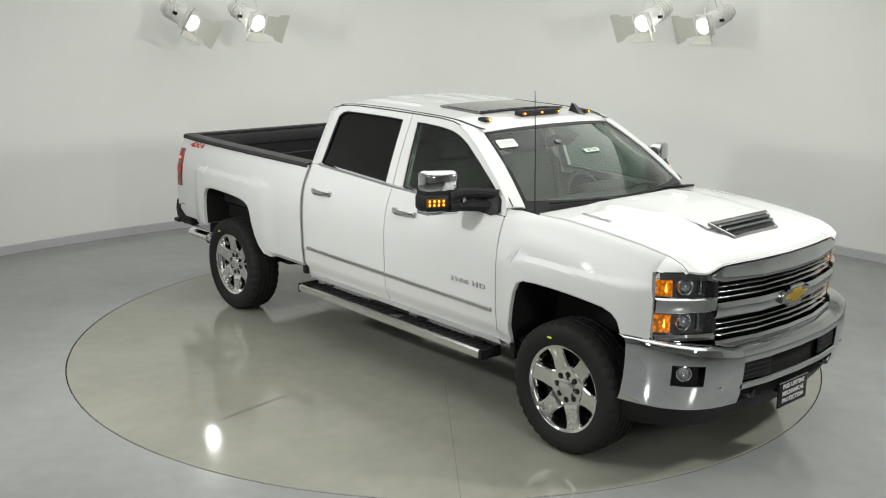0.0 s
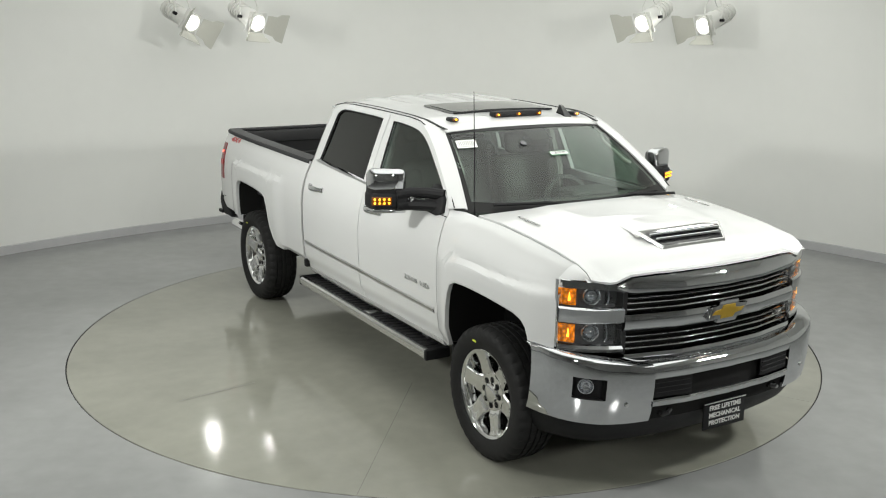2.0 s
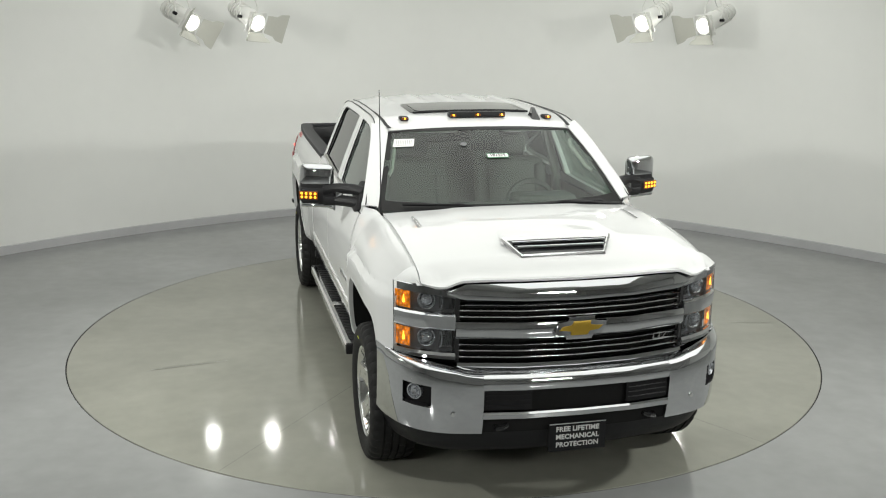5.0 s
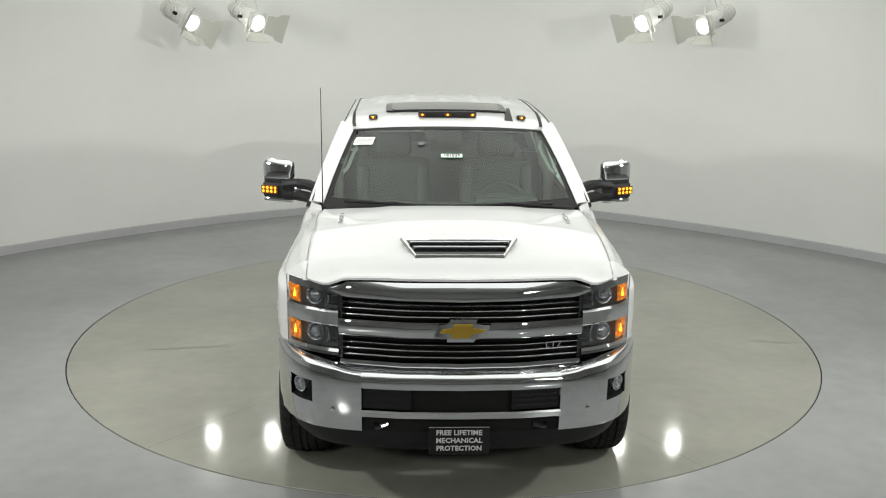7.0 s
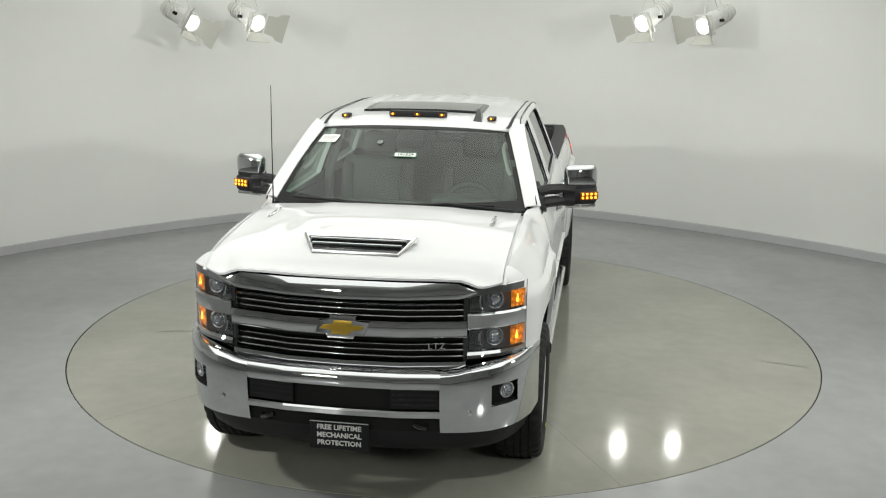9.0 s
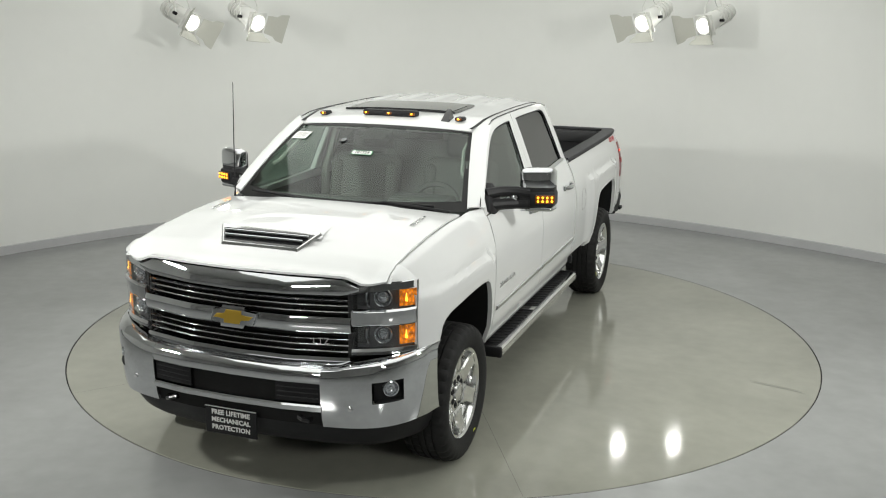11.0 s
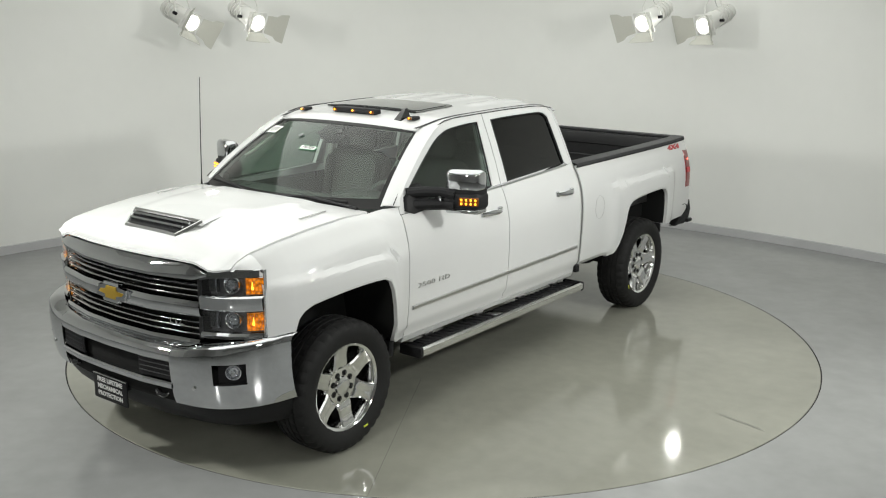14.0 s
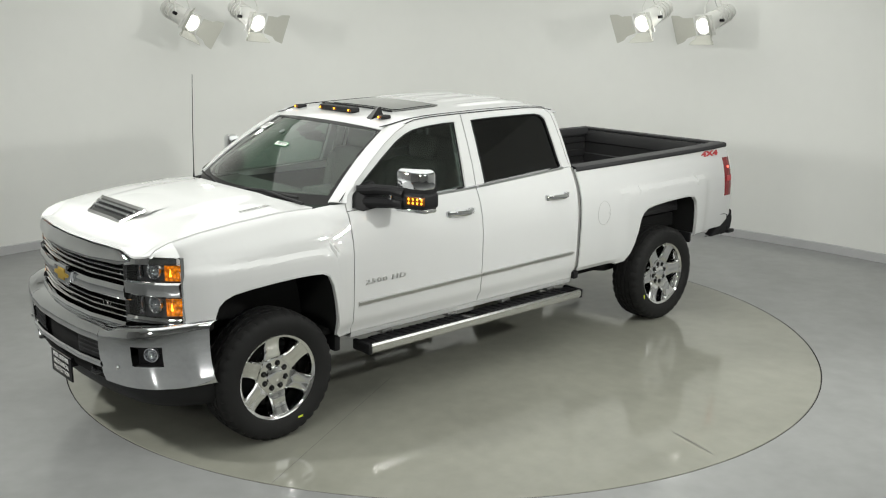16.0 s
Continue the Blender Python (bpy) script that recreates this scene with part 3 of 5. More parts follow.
def window_rubber(poly):
    def make():
        pts = [Vector(on_glass(x, z, -0.006)) for x, z in poly]
        return tube(pts + [pts[0]], 0.007, 6)
    return make


for doors, poly in ((DOORS_F, FWIN), (DOORS_R, RWIN)):
    for d, s in zip(doors, (1, -1)):
        bm = window_rubber(poly)()
        part("window_rubber", bm if s > 0 else mirror_y(bm), M_BLACK, d)

# rear corner of the cab behind the back door
CPIL = [(1.430, -2.752, -2.788), (1.50, -2.735, -2.784), (1.60, -2.722, -2.772), (1.72, -2.707, -2.757), (1.835, -2.682, -2.738), (1.872, -2.630, -2.725)]
both("rear_pillar", lambda: sheet([[on_glass(a, z, 0.001), on_glass((a + b) / 2, z, -0.002), on_glass(b, z, -0.022), (b - 0.012, green_y(z) - 0.07, z)] for z, a, b in CPIL], 0.01), M_WHITE)

# roof
ROOF_Z = [(-2.76, 1.858), (-2.72, 1.893), (-2.65, 1.918), (-2.55, 1.933), (-2.4, 1.944), (-2.2, 1.943), (-1.9, 1.934), (-1.78, 1.929), (-1.6, 1.922), (-1.4, 1.910), (-1.3, 1.902), (-1.2, 1.888), (-1.1, 1.868), (-1.02, 1.842)]
RAIL = [(-2.76, 1.845), (-2.70, 1.868), (-2.60, 1.885), (-2.4, 1.894), (-2.0, 1.894), (-1.75, 1.888), (-1.5, 1.882), (-1.34, 1.871), (-1.2, 1.843), (-1.10, 1.818)]


def roof_z(x, y):
    edge = green_y(lerp_at(x, RAIL)) - 0.004
    c, e = lerp_at(x, ROOF_Z), lerp_at(x, RAIL)
    f = min(1.0, abs(y) / edge)
    z = e + (c - e) * (1 - f ** 2.6)
    if x < -1.86:
        z += 0.011 * max(0.0, math.cos(y * math.tau / 0.235)) ** 2 * soft((-1.88 - x) / 0.10) * soft((x + 2.66) / 0.10) * soft((0.56 - abs(y)) / 0.06)
    return z


def roof_front(y):
    return -1.030 - 0.055 * (y / 0.63) ** 2


def build_roof():
    rows = []
    xs = [-2.76, -2.74, -2.71, -2.67, -2.62] + list(np.linspace(-2.56, -1.2, 30)) + [-1.15, -1.10]
    ys = np.linspace(-1, 1, 61)
    for x in xs + [None]:
        r = []
        for f in ys:
            edge = green_y(lerp_at(x if x is not None else -1.10, RAIL)) - 0.004
            y = f * edge if x is not None else f * 0.65
            xx = x if x is not None else roof_front(y)
            if x is not None and x > -1.2:
                xx = x + (roof_front(y) + 1.03) * (x + 1.2) / 0.1 * 0.5
            z = roof_z(xx, y) if x is not None else 1.838 - 0.024 * (y / 0.63) ** 2
            r.append((xx, y, z))
        rows.append(r)
    return sheet(rows, 0.012)


ROOF = part("roof", build_roof(), M_WHITE, TRUCK, "white ribbed roof panel")
# black tube drawn as the door gap line; dark ditch along each roof edge
both("drip_rail", lambda: tube([on_glass(x, z - 0.001, 0.0) for x, z in [(-0.55, 1.418), (-0.69, 1.532), (-0.79, 1.608), (-0.93, 1.705), (-1.085, 1.797), (-1.19, 1.842), (-1.31, 1.871), (-1.45, 1.882), (-1.75, 1.889), (-2.1, 1.894), (-2.4, 1.894), (-2.6, 1.884), (-2.70, 1.862)]], 0.0035, 6), M_BLACK)
both("roof_ditch", lambda: sheet([[(x, y + d, roof_z(x, y) + 0.004) for d in (-0.003 - 0.008 * soft((x + 1.75) / 0.5), 0.003 + 0.008 * soft((x + 1.75) / 0.5))] for x, y in [(-1.075, 0.633), (-1.15, 0.642), (-1.3, 0.648)] + [(x, 0.652) for x in np.linspace(-1.45, -2.55, 12)] + [(-2.64, 0.645), (-2.70, 0.632)]], 0.003), M_BLACK, ROOF, "black roof ditch moulding")
def screen_point(u, v):
    """u from -1 (right) to 1 (left), v from 0 (base) to 1 (top)."""
    base = Vector((-0.24 - 0.27 * u * u, 0.818 * u, 1.374 + 0.012 * u * u))
    top = Vector((-1.025 - 0.085 * u * u, 0.640 * u, 1.836 - 0.024 * u * u))
    p = base.lerp(top, v)
    p += Vector((0.018, 0, 0.03)) * math.sin(math.pi * v) * (1 - 0.3 * u * u)
    return p


# front pillars
APIL = [tuple(screen_point(0.992, v) + Vector((0, 0, 0.003)))[:3] for v in (0.02, 0.16, 0.33, 0.52, 0.70, 0.86, 0.985)]
DOORLINE = [(-0.585, 1.400), (-0.605, 1.448), (-0.70, 1.530), (-0.85, 1.640), (-0.99, 1.735), (-1.12, 1.808), (-1.22, 1.848)]
both("front_pillar", lambda: sheet([[(x, y, z), (x - 0.010, y + 0.012, z + 0.007), (x * 0.5 + dx * 0.5, y * 0.5 + green_y(dz) * 0.5 + 0.012, z * 0.5 + dz * 0.5 + 0.008), on_glass(dx, dz, 0.002), on_glass(dx - 0.01, dz - 0.02, -0.03)]
                                    for (x, z, y), (dx, dz) in zip([(a, c, b) for a, b, c in APIL], DOORLINE)], 0.01), M_WHITE)
both("cowl_corner", lambda: sheet([[(-0.515, 0.822, 1.390), (-0.55, 0.85, 1.393), (-0.585, 0.888, 1.40)], [(-0.43, 0.812, 1.383), (-0.50, 0.850, 1.374), (-0.585, 0.902, 1.362)], [(-0.37, 0.81, 1.376), (-0.45, 0.86, 1.350), (-0.582, 0.93, 1.325)]], 0.008), M_WHITE)


# windscreen with its black printed border
part("windscreen", sheet([[screen_point(u, v) for u in np.linspace(-1, 1, 25)] for v in np.linspace(0, 1, 15)]), M_GLASS, TRUCK, "greenish windscreen").visible_shadow = False


def screen_band(u0, u1, v0, v1, nu=20, nv=4, lift=0.002):
    n = Vector((0.5, 0, 0.85)) * lift
    return sheet([[screen_point(u, v) + n for u in np.linspace(u0, u1, nu)] for v in np.linspace(v0, v1, nv)])


for u0, u1, v0, v1 in ((-1, 1, 0, 0.11), (-1, 1, 0.955, 1), (-1, -0.952, 0.11, 0.955), (0.952, 1, 0.11, 0.955)):
    part("screen_border", screen_band(u0, u1, v0, v1), M_FRIT, TRUCK, "black printed glass border")
part("sensor_patch", screen_band(-0.13, 0.13, 0.80, 0.955, 6, 4, -0.004), M_DARK, TRUCK)
part("cowl", sheet([[(-0.15 - 0.20 * (y / 0.82) ** 2 + d, y, 1.352 + 0.018 * (1 - (y / 0.82) ** 2) + h) for y in np.linspace(-0.82, 0.82, 21)] for d, h in ((0.10, 0.01), (0.0, 0.0), (-0.09, 0.004), (-0.13, 0.02))], 0.006), M_BLACK, TRUCK, "black plastic cowl under the windscreen")


# stickers on the glass
def sticker(uc, vc, w, h, mt, name, lift, lab=""):
    p = screen_point(uc, vc)
    x = (screen_point(uc + 0.05, vc) - screen_point(uc - 0.05, vc)).normalized()
    y = (screen_point(uc, vc + 0.05) - screen_point(uc, vc - 0.05)).normalized()
    m = basis(p, x, y)
    m = m @ Matrix.Translation((0, 0, lift))
    bm = box((0, 0, 0), (w, h, 0.0012))
    bm.transform(m)
    part(name, bm, mt, TRUCK, lab)
    return m


ms = sticker(-0.83, 0.79, 0.135, 0.085, M_PAPER, "window_sticker", 0.007, "small white paper form behind glass")
for k in range(9):
    bm = box((-0.048 + 0.012 * k, 0.006, 0.001), (0.006, 0.045, 0.001))
    bm.transform(ms)
    part("printed_bar", bm, M_GREYINK, TRUCK)
bm = box((0, -0.028, 0.001), (0.09, 0.006, 0.001))
bm.transform(ms)
part("printed_bar", bm, M_GREYINK, TRUCK)
mn = sticker(0.015, 0.60, 0.145, 0.044, M_GREEN, "stock_sticker", 0.007, "white sticker with a green border and stock number")
bm = box((0, 0, 0.001), (0.135, 0.034, 0.001))
bm.transform(mn)
part("sticker_paper", bm, M_PAPER, TRUCK)
lettering("stock_number", "181529", 0.036, mn @ Matrix.Translation((0, 0, 0.002)), M_INK, TRUCK, 0.0004, bold=0.0008)
bm = lathe([(0.001, 0.001), (0.021, 0.001), (0.021, 0.003), (0.001, 0.003)], 24, "Z")
bm.transform(sticker(-0.27, 0.75, 0.01, 0.01, M_GREYINK, "service_dot", 0.006))
part("round_sticker", bm, M_STICKER, TRUCK, "small faint round sticker")

# wipers
for y0, y1 in ((-0.66, -0.06), (0.0, 0.62)):
    a, b = screen_point(y0 / 0.8, 0.045), screen_point(y1 / 0.8, 0.03)
    lift = Vector((0.015, 0, 0.028))
    part("wiper", tube([a + lift, a.lerp(b, 0.5) + lift + Vector((0.012, 0, 0.012)), b + lift], 0.009, 6), M_BLACK, TRUCK, "black wiper blade")
    part("wiper_arm", tube([a.lerp(b, 0.5) + lift * 1.6, b + Vector((0.06, 0.12, 0.01))], 0.010, 6), M_BLACK, TRUCK)


# ---- hood
def hood_rear(y):
    return -0.235 - 0.165 * (abs(y) / 0.80) ** 2


FRONT_Z = [(0.0, 1.268), (0.45, 1.268), (0.60, 1.264), (0.64, 1.248), (0.69, 1.228), (0.80, 1.233)]


def hood_front(y):
    return lerp_at(abs(y), [(0.0, 0.833), (0.3, 0.818), (0.60, 0.775), (0.69, 0.757), (0.80, 0.700)])


def hood_z(x, y):
    a = abs(y)
    e = lerp_at(x, HOOD_EDGE)
    crown = lerp_at(x, [(-0.4, 0.048), (0.1, 0.056), (0.4, 0.050), (0.7, 0.036), (0.85, 0.02)])
    z = e + crown * (1 - (a / 0.82) ** 2.2)
    z += 0.008 * soft((0.50 - a) / 0.14) * soft((0.75 - x) / 0.5)
    xf = hood_front(y)
    f = soft((x - (xf - 0.22)) / 0.22) * (1 - 0.97 * soft((a - 0.70) / 0.09))
    fz = lerp_at(a, FRONT_Z)
    return z * (1 - f ** 1.6) + fz * f ** 1.6


def build_hood():
    rows = []
    for v in list(np.linspace(0, 0.75, 22)) + list(np.linspace(0.77, 1, 14)):
        r = []
        for y in np.linspace(-0.7985, 0.7985, 55):
            x = hood_rear(y) + (hood_front(y) - hood_rear(y)) * v
            r.append((x, y, hood_z(x, y)))
        rows.append(r)
    return sheet(rows, 0.012)


HOOD = part("hood", build_hood(), M_WHITE, TRUCK, "white hood with a raised centre")
# white filler strip added beneath the hood's edges to lighten the gap
both("hood_seam", lambda: sheet([[(x, 0.80 + d, lerp_at(x, HOOD_EDGE) - 0.012) for x in np.linspace(-0.40, 0.70, 24)] for d in (-0.02, 0.02)]), M_WHITE)

# scoop: chrome surround, dark mouth and chrome slats
def scoop_point(u, v, h=0.0):
    """u across from -1 to 1, v from the rear rim (0) to the front lip (1)."""
    x = 0.482 + 0.135 * v
    y = (0.317 - 0.080 * v) * u
    z = 1.408 - 0.070 * v
    return Vector((x, y, max(z, hood_z(x, y) + 0.004) + h))


def scoop_ring():
    bm = bmesh.new()
    loops = []
    for m, h in ((1.0, -0.012), (0.985, 0.002), (0.965, 0.005), (0.940, 0.002), (0.915, -0.012)):
        pts = []
        for u, v in [(-1, 0), (-0.5, 0), (0, 0), (0.5, 0), (1, 0), (1, 0.5), (1, 1), (0.5, 1), (0, 1), (-0.5, 1), (-1, 1), (-1, 0.5)]:
            vv = 0.5 + (v - 0.5) * (m if m > 0.95 else (0.74 if m < 0.93 else 0.82))
            pts.append(scoop_point(u * m, vv, h))
        loops.append([bm.verts.new(p) for p in pts])
    for a, b in zip(loops, loops[1:]):
        for k in range(12):
            bm.faces.new((a[k], a[(k + 1) % 12], b[(k + 1) % 12], b[k]))
    return bm


SCOOP = part("hood_scoop", scoop_ring(), M_STEP, HOOD, "chrome scoop surround on the hood")
part("scoop_mouth", sheet([[scoop_point(u, v, -0.004) for u in np.linspace(-0.925, 0.925, 9)] for v in (0.1, 0.9)]), M_GLOSS, HOOD, "black scoop mouth")
for v in (0.36, 0.62):
    part("scoop_slat", tube([scoop_point(u, v, 0.008) for u in np.linspace(-0.915, 0.915, 9)], 0.009, 8), M_CHROME, HOOD, "chrome scoop slat")
# raised shoulder of the scoop behind the rim
part("scoop_shoulder", sheet([[(x, y * k, hood_z(x, y) + h) for y in np.linspace(-0.33, 0.33, 13)] for x, h, k in ((0.20, 0.0, 0.8), (0.32, 0.004, 0.85), (0.42, 0.010, 0.9), (0.482, 0.010, 0.94))]), M_WHITE, HOOD)
# engine badges: unreadable raised bars
for s in (-1, 1):
    for k, (w, dx) in enumerate(((0.05, -0.085), (0.016, -0.045), (0.016, -0.02), (0.016, 0.005), (0.016, 0.03), (0.016, 0.055), (0.016, 0.08))):
        x = -0.05 + dx * 1.1
        y = s * 0.665
        bm = box((x, y, hood_z(x, y) + 0.004), (w * 0.95, 0.026 if k else 0.012, 0.006), 0.001)
        part("hood_badge", bm, M_CHROME2, HOOD, "chrome raised badge bars")

# ---- front face
FACE = [(0.0, 0.868), (0.30, 0.852), (0.60, 0.785), (0.70, 0.748), (0.80, 0.692), (0.87, 0.630), (0.912, 0.575)]


def face_x(y):
    return lerp_at(abs(y), FACE)


def band(y0, y1, prof, n=40, thick=0.004):
    """A strip across the face; prof: (z, how far it stands forward) from bottom to top."""
    return sheet([[(face_x(y) + d, y, z) for z, d in prof] for y in np.linspace(y0, y1, n)], thick)


GRILLE = part("grille", band(-0.632, 0.632, [(0.80, -0.07), (1.19, -0.07)]), M_DARK, TRUCK, "chrome-barred black grille")


def header_rows():
    rows = []
    for y in np.linspace(-0.675, 0.675, 45):
        a = abs(y)
        top = lerp_at(a, [(0, 1.258), (0.58, 1.254), (0.61, 1.240), (0.675, 1.214)])
        bot = lerp_at(a, [(0, 1.160), (0.60, 1.168), (0.675, 1.196)])
        xf, xt = face_x(y), hood_front(y) - 0.004
        rows.append([(xf - 0.03, y, bot - 0.002), (xf + 0.008, y, bot), (xf + 0.012, y, bot + (top - bot) * 0.25), (xf * 0.6 + xt * 0.4 + 0.012, y, bot + (top - bot) * 0.65), (xt + 0.010, y, top - 0.008), (xt - 0.02, y, top - 0.014)])
    return sheet(rows, 0.004)


part("header_bar", header_rows(), M_CHROME, GRILLE, "wide chrome header over the grille")
part("centre_bar", band(-0.632, 0.632, [(0.960, -0.03), (0.962, 0.004), (0.985, 0.016), (1.030, 0.020), (1.050, 0.010), (1.054, -0.03)]), M_CHROME, GRILLE, "broad chrome centre bar")
part("lower_bar", band(-0.625, 0.625, [(0.795, -0.04), (0.797, 0.006), (0.815, 0.018), (0.832, 0.008), (0.836, -0.04)]), M_CHROME, GRILLE, "chrome lower grille bar")
for z in (1.073, 1.106, 1.136):
    part("grille_slat", band(-0.616, 0.616, [(z - 0.004, -0.05), (z - 0.005, -0.012), (z - 0.001, -0.004), (z + 0.004, -0.011), (z + 0.005, -0.05)], 30, 0.0), M_CHROME2, GRILLE, "thin chrome slat")
for z in (0.858, 0.892, 0.925):
    part("grille_slat", band(-0.616, 0.616, [(z - 0.004, -0.05), (z - 0.005, -0.012), (z - 0.001, -0.004), (z + 0.004, -0.011), (z + 0.005, -0.05)], 30, 0.0), M_CHROME2, GRILLE, "thin chrome slat")
for s in (-1, 1):
    for z0, z1 in ((0.834, 0.962), (1.052, 1.185)):
        part("grille_end", band(s * 0.612, s * 0.636, [(z0, -0.05), (z0, -0.004), (z1, -0.004), (z1, -0.05)], 4), M_GLOSS, GRILLE, "gloss black grille end")
# emblem: a plain gold cross with slanted arms in a chrome rim
def emblem(k, d0, d1):
    pts = [(-0.142, -0.034), (-0.070, -0.034), (-0.078, -0.060), (0.062, -0.060), (0.070, -0.034), (0.120, -0.034), (0.146, 0.034), (0.070, 0.034), (0.078, 0.060), (-0.062, 0.060), (-0.070, 0.034), (-0.118, 0.034)]
    pts = [(u + math.copysign(1, u) * k, v + math.copysign(1, v) * k) for u, v in pts]
    return prism(pts, lambda u, v, w: (0.868 + w, u, 1.016 + v), d0, d1, 0.004)


EMB = part("emblem_rim", emblem(0.000, 0.010, 0.034), M_CHROME, GRILLE, "chrome rim of the emblem")
part("emblem", emblem(-0.022, 0.030, 0.037), M_GOLD, GRILLE, "gold cross-shaped emblem")
lettering("trim_badge", "LTZ", 0.048, basis((face_x(0.48) + 0.012, 0.48, 0.920), (-0.2, 1, 0), (0, 0, 1)), M_CHROME2, GRILLE, 0.004, "chrome trim letters", spacing=1.15)


# ---- headlights
def lamp_patch(y0, y1, z0, z1, d, n=12, thick=0.003, zs=4):
    return sheet([[(face_x(y) + d, y, z0 + (z1 - z0) * k / zs) for k in range(zs + 1)] for y in np.linspace(y0, y1, n)], thick)


def lamp_set(s):
    hl = part("headlight", lamp_patch(s * 0.632, s * 0.880, 0.852, 1.225, -0.070), M_SMOKE, TRUCK, "stacked headlight with amber corner lamps")
    part("top_trim", sheet([[(face_x(y) + d, y, lerp_at(abs(y), [(0.63, 1.200), (0.69, 1.214), (0.80, 1.222), (0.915, 1.226)]) + h + max(0.0, h + 0.005) * 0.9 * soft((abs(y) - 0.72) / 0.06)) for d, h in ((-0.02, -0.032), (0.006, -0.030), (0.004, 0.001), (-0.020, 0.003))] for y in np.linspace(s * 0.632, s * 0.903, 14)], 0.003), M_CHROME, hl, "chrome eyebrow trim")
    part("middle_trim", sheet([[(face_x(y) + d, y, z) for z, d in ((1.000, -0.03), (1.003, 0.004), (1.012, 0.012), (1.055, 0.014), (1.078, 0.016), (1.088, 0.0), (1.088, -0.03))] for y in np.linspace(s * 0.634, s * 0.915, 14)], 0.003), M_CHROME, hl, "chrome bar between the lamps")
    part("bottom_trim", sheet([[(face_x(y) + d, y, z) for z, d in ((0.846, -0.04), (0.848, 0.012), (0.866, 0.014), (0.880, 0.002), (0.882, -0.03))] for y in np.linspace(s * 0.634, s * 0.915, 14)], 0.003), M_CHROME, hl, "chrome trim below the lamps")
    part("side_trim", sheet([[(face_x(0.912) - d, s * 0.918, z) for d in (0.0, 0.02)] for z in np.linspace(0.85, 1.232, 8)], 0.004), M_CHROME, hl)
    for z0, z1 in ((0.884, 0.998), (1.090, 1.192)):
        zc = (z0 + z1) / 2
        part("amber_lens", lamp_patch(s * 0.842, s * 0.908, z0 + 0.006, z1 - 0.006, -0.018, 10), M_AMBER, hl, "lit amber corner lens")
        for k in range(3):
            yy = 0.850 + 0.024 * k
            part("amber_rib", tube([(face_x(yy) - 0.012, s * yy, z0 + 0.012), (face_x(yy) - 0.012, s * yy, z1 - 0.012)], 0.003, 6), M_AMBER, hl)
        part("amber_bulb", tube([(face_x(0.872) - 0.011, s * 0.872, zc + h) for h in (-0.018, -0.008, 0.006, 0.026)], 0.0075, 8, taper=[0.9, 1.0, 0.6, 0.3]), M_BULB, hl, "bright bulb behind the amber lens")
        part("cover", lamp_patch(s * 0.636, s * 0.910, z0, z1, 0.001, 14, 0.002), M_LAMPGLASS, hl, "clear lamp cover").visible_shadow = False
        y = 0.762
        ring = lathe([(0.032, -0.030), (0.040, -0.004), (0.047, 0.002), (0.0515, -0.006), (0.0515, -0.045), (0.032, -0.045)], 28, "X", closed=True)
        bulb = lathe([(0.001, 0.012), (0.014, 0.010), (0.026, 0.0), (0.032, -0.016), (0.032, -0.03), (0.001, -0.03)], 24, "X")
        for nm, b, mt in (("projector_ring", ring, M_CHROME2), ("projector_lens", bulb, M_LAMPLENS)):
            b.transform(Matrix.Translation((face_x(y) - 0.045, s * y, zc)) @ Matrix.Rotation(s * radians(18), 4, "Z"))
            part(nm, b, mt, hl)
        part("reflector_fin", lamp_patch(s * 0.640, s * 0.700, z0 + 0.01, z1 - 0.01, -0.05, 5), M_GLOSS, hl)
        y = 0.70
        arc = [(face_x(0.70) - 0.035, s * (0.705 - 0.018 * math.cos(a)), zc + 0.045 * math.sin(a)) for a in np.linspace(-1.4, 1.4, 9)]
        part("light_guide", tube(arc, 0.005, 6), M_LAMPLENS, hl)


M_LAMPLENS = surface("clear_projector_lens", (0.55, 0.57, 0.60), 0.06, 0.85)
for s in (1, -1):
    lamp_set(s)

# ---- front bumper
BUMP = [(0.0, 0.955), (0.30, 0.945), (0.50, 0.915), (0.62, 0.892), (0.70, 0.868), (0.78, 0.828), (0.85, 0.765), (0.91, 0.675), (0.955, 0.575), (0.985, 0.450)]


def bump_x(y):
    return lerp_at(abs(y), BUMP)


def bump_rows(ys, zs):
    """zs(a): list of (z, set back) for each half width a."""
    return sheet([[(bump_x(y) + d, y * (1 + 0 * z), z) for z, d in zs(abs(y))] for y in ys], 0.005)


def ear_profile(a):
    top = lerp_at(a, [(0.50, 0.800), (0.58, 0.806), (0.64, 0.822), (0.75, 0.836), (0.90, 0.848), (0.985, 0.855)])
    low = lerp_at(a, [(0.50, 0.468), (0.90, 0.470), (0.985, 0.480)])
    back = lerp_at(a, [(0.5, 0.13), (0.62, 0.15), (0.80, 0.14), (0.985, 0.02)])
    return [(low - 0.004, -0.045), (low, -0.034), (low + 0.05, -0.018), (0.60, -0.006), (0.70, 0.0), (0.75, 0.002), (top - 0.045, 0.001), (top - 0.020, -0.008), (top - 0.006, -0.030), (top, -0.055), (top + 0.002, -back)]


BUMPER = part("front_bumper", bump_rows(np.linspace(-0.515, 0.515, 31), lambda a: [(0.712, -0.030), (0.714, -0.004), (0.725, 0.0), (0.755, 0.004), (0.778, -0.006), (0.794, -0.030), (0.802, -0.060), (0.806, -0.12)]), M_CHROME, TRUCK, "massive chrome front bumper")
FOG = (0.770, 0.893, 0.612, 0.730)   # the fog lamp recess: half widths and heights


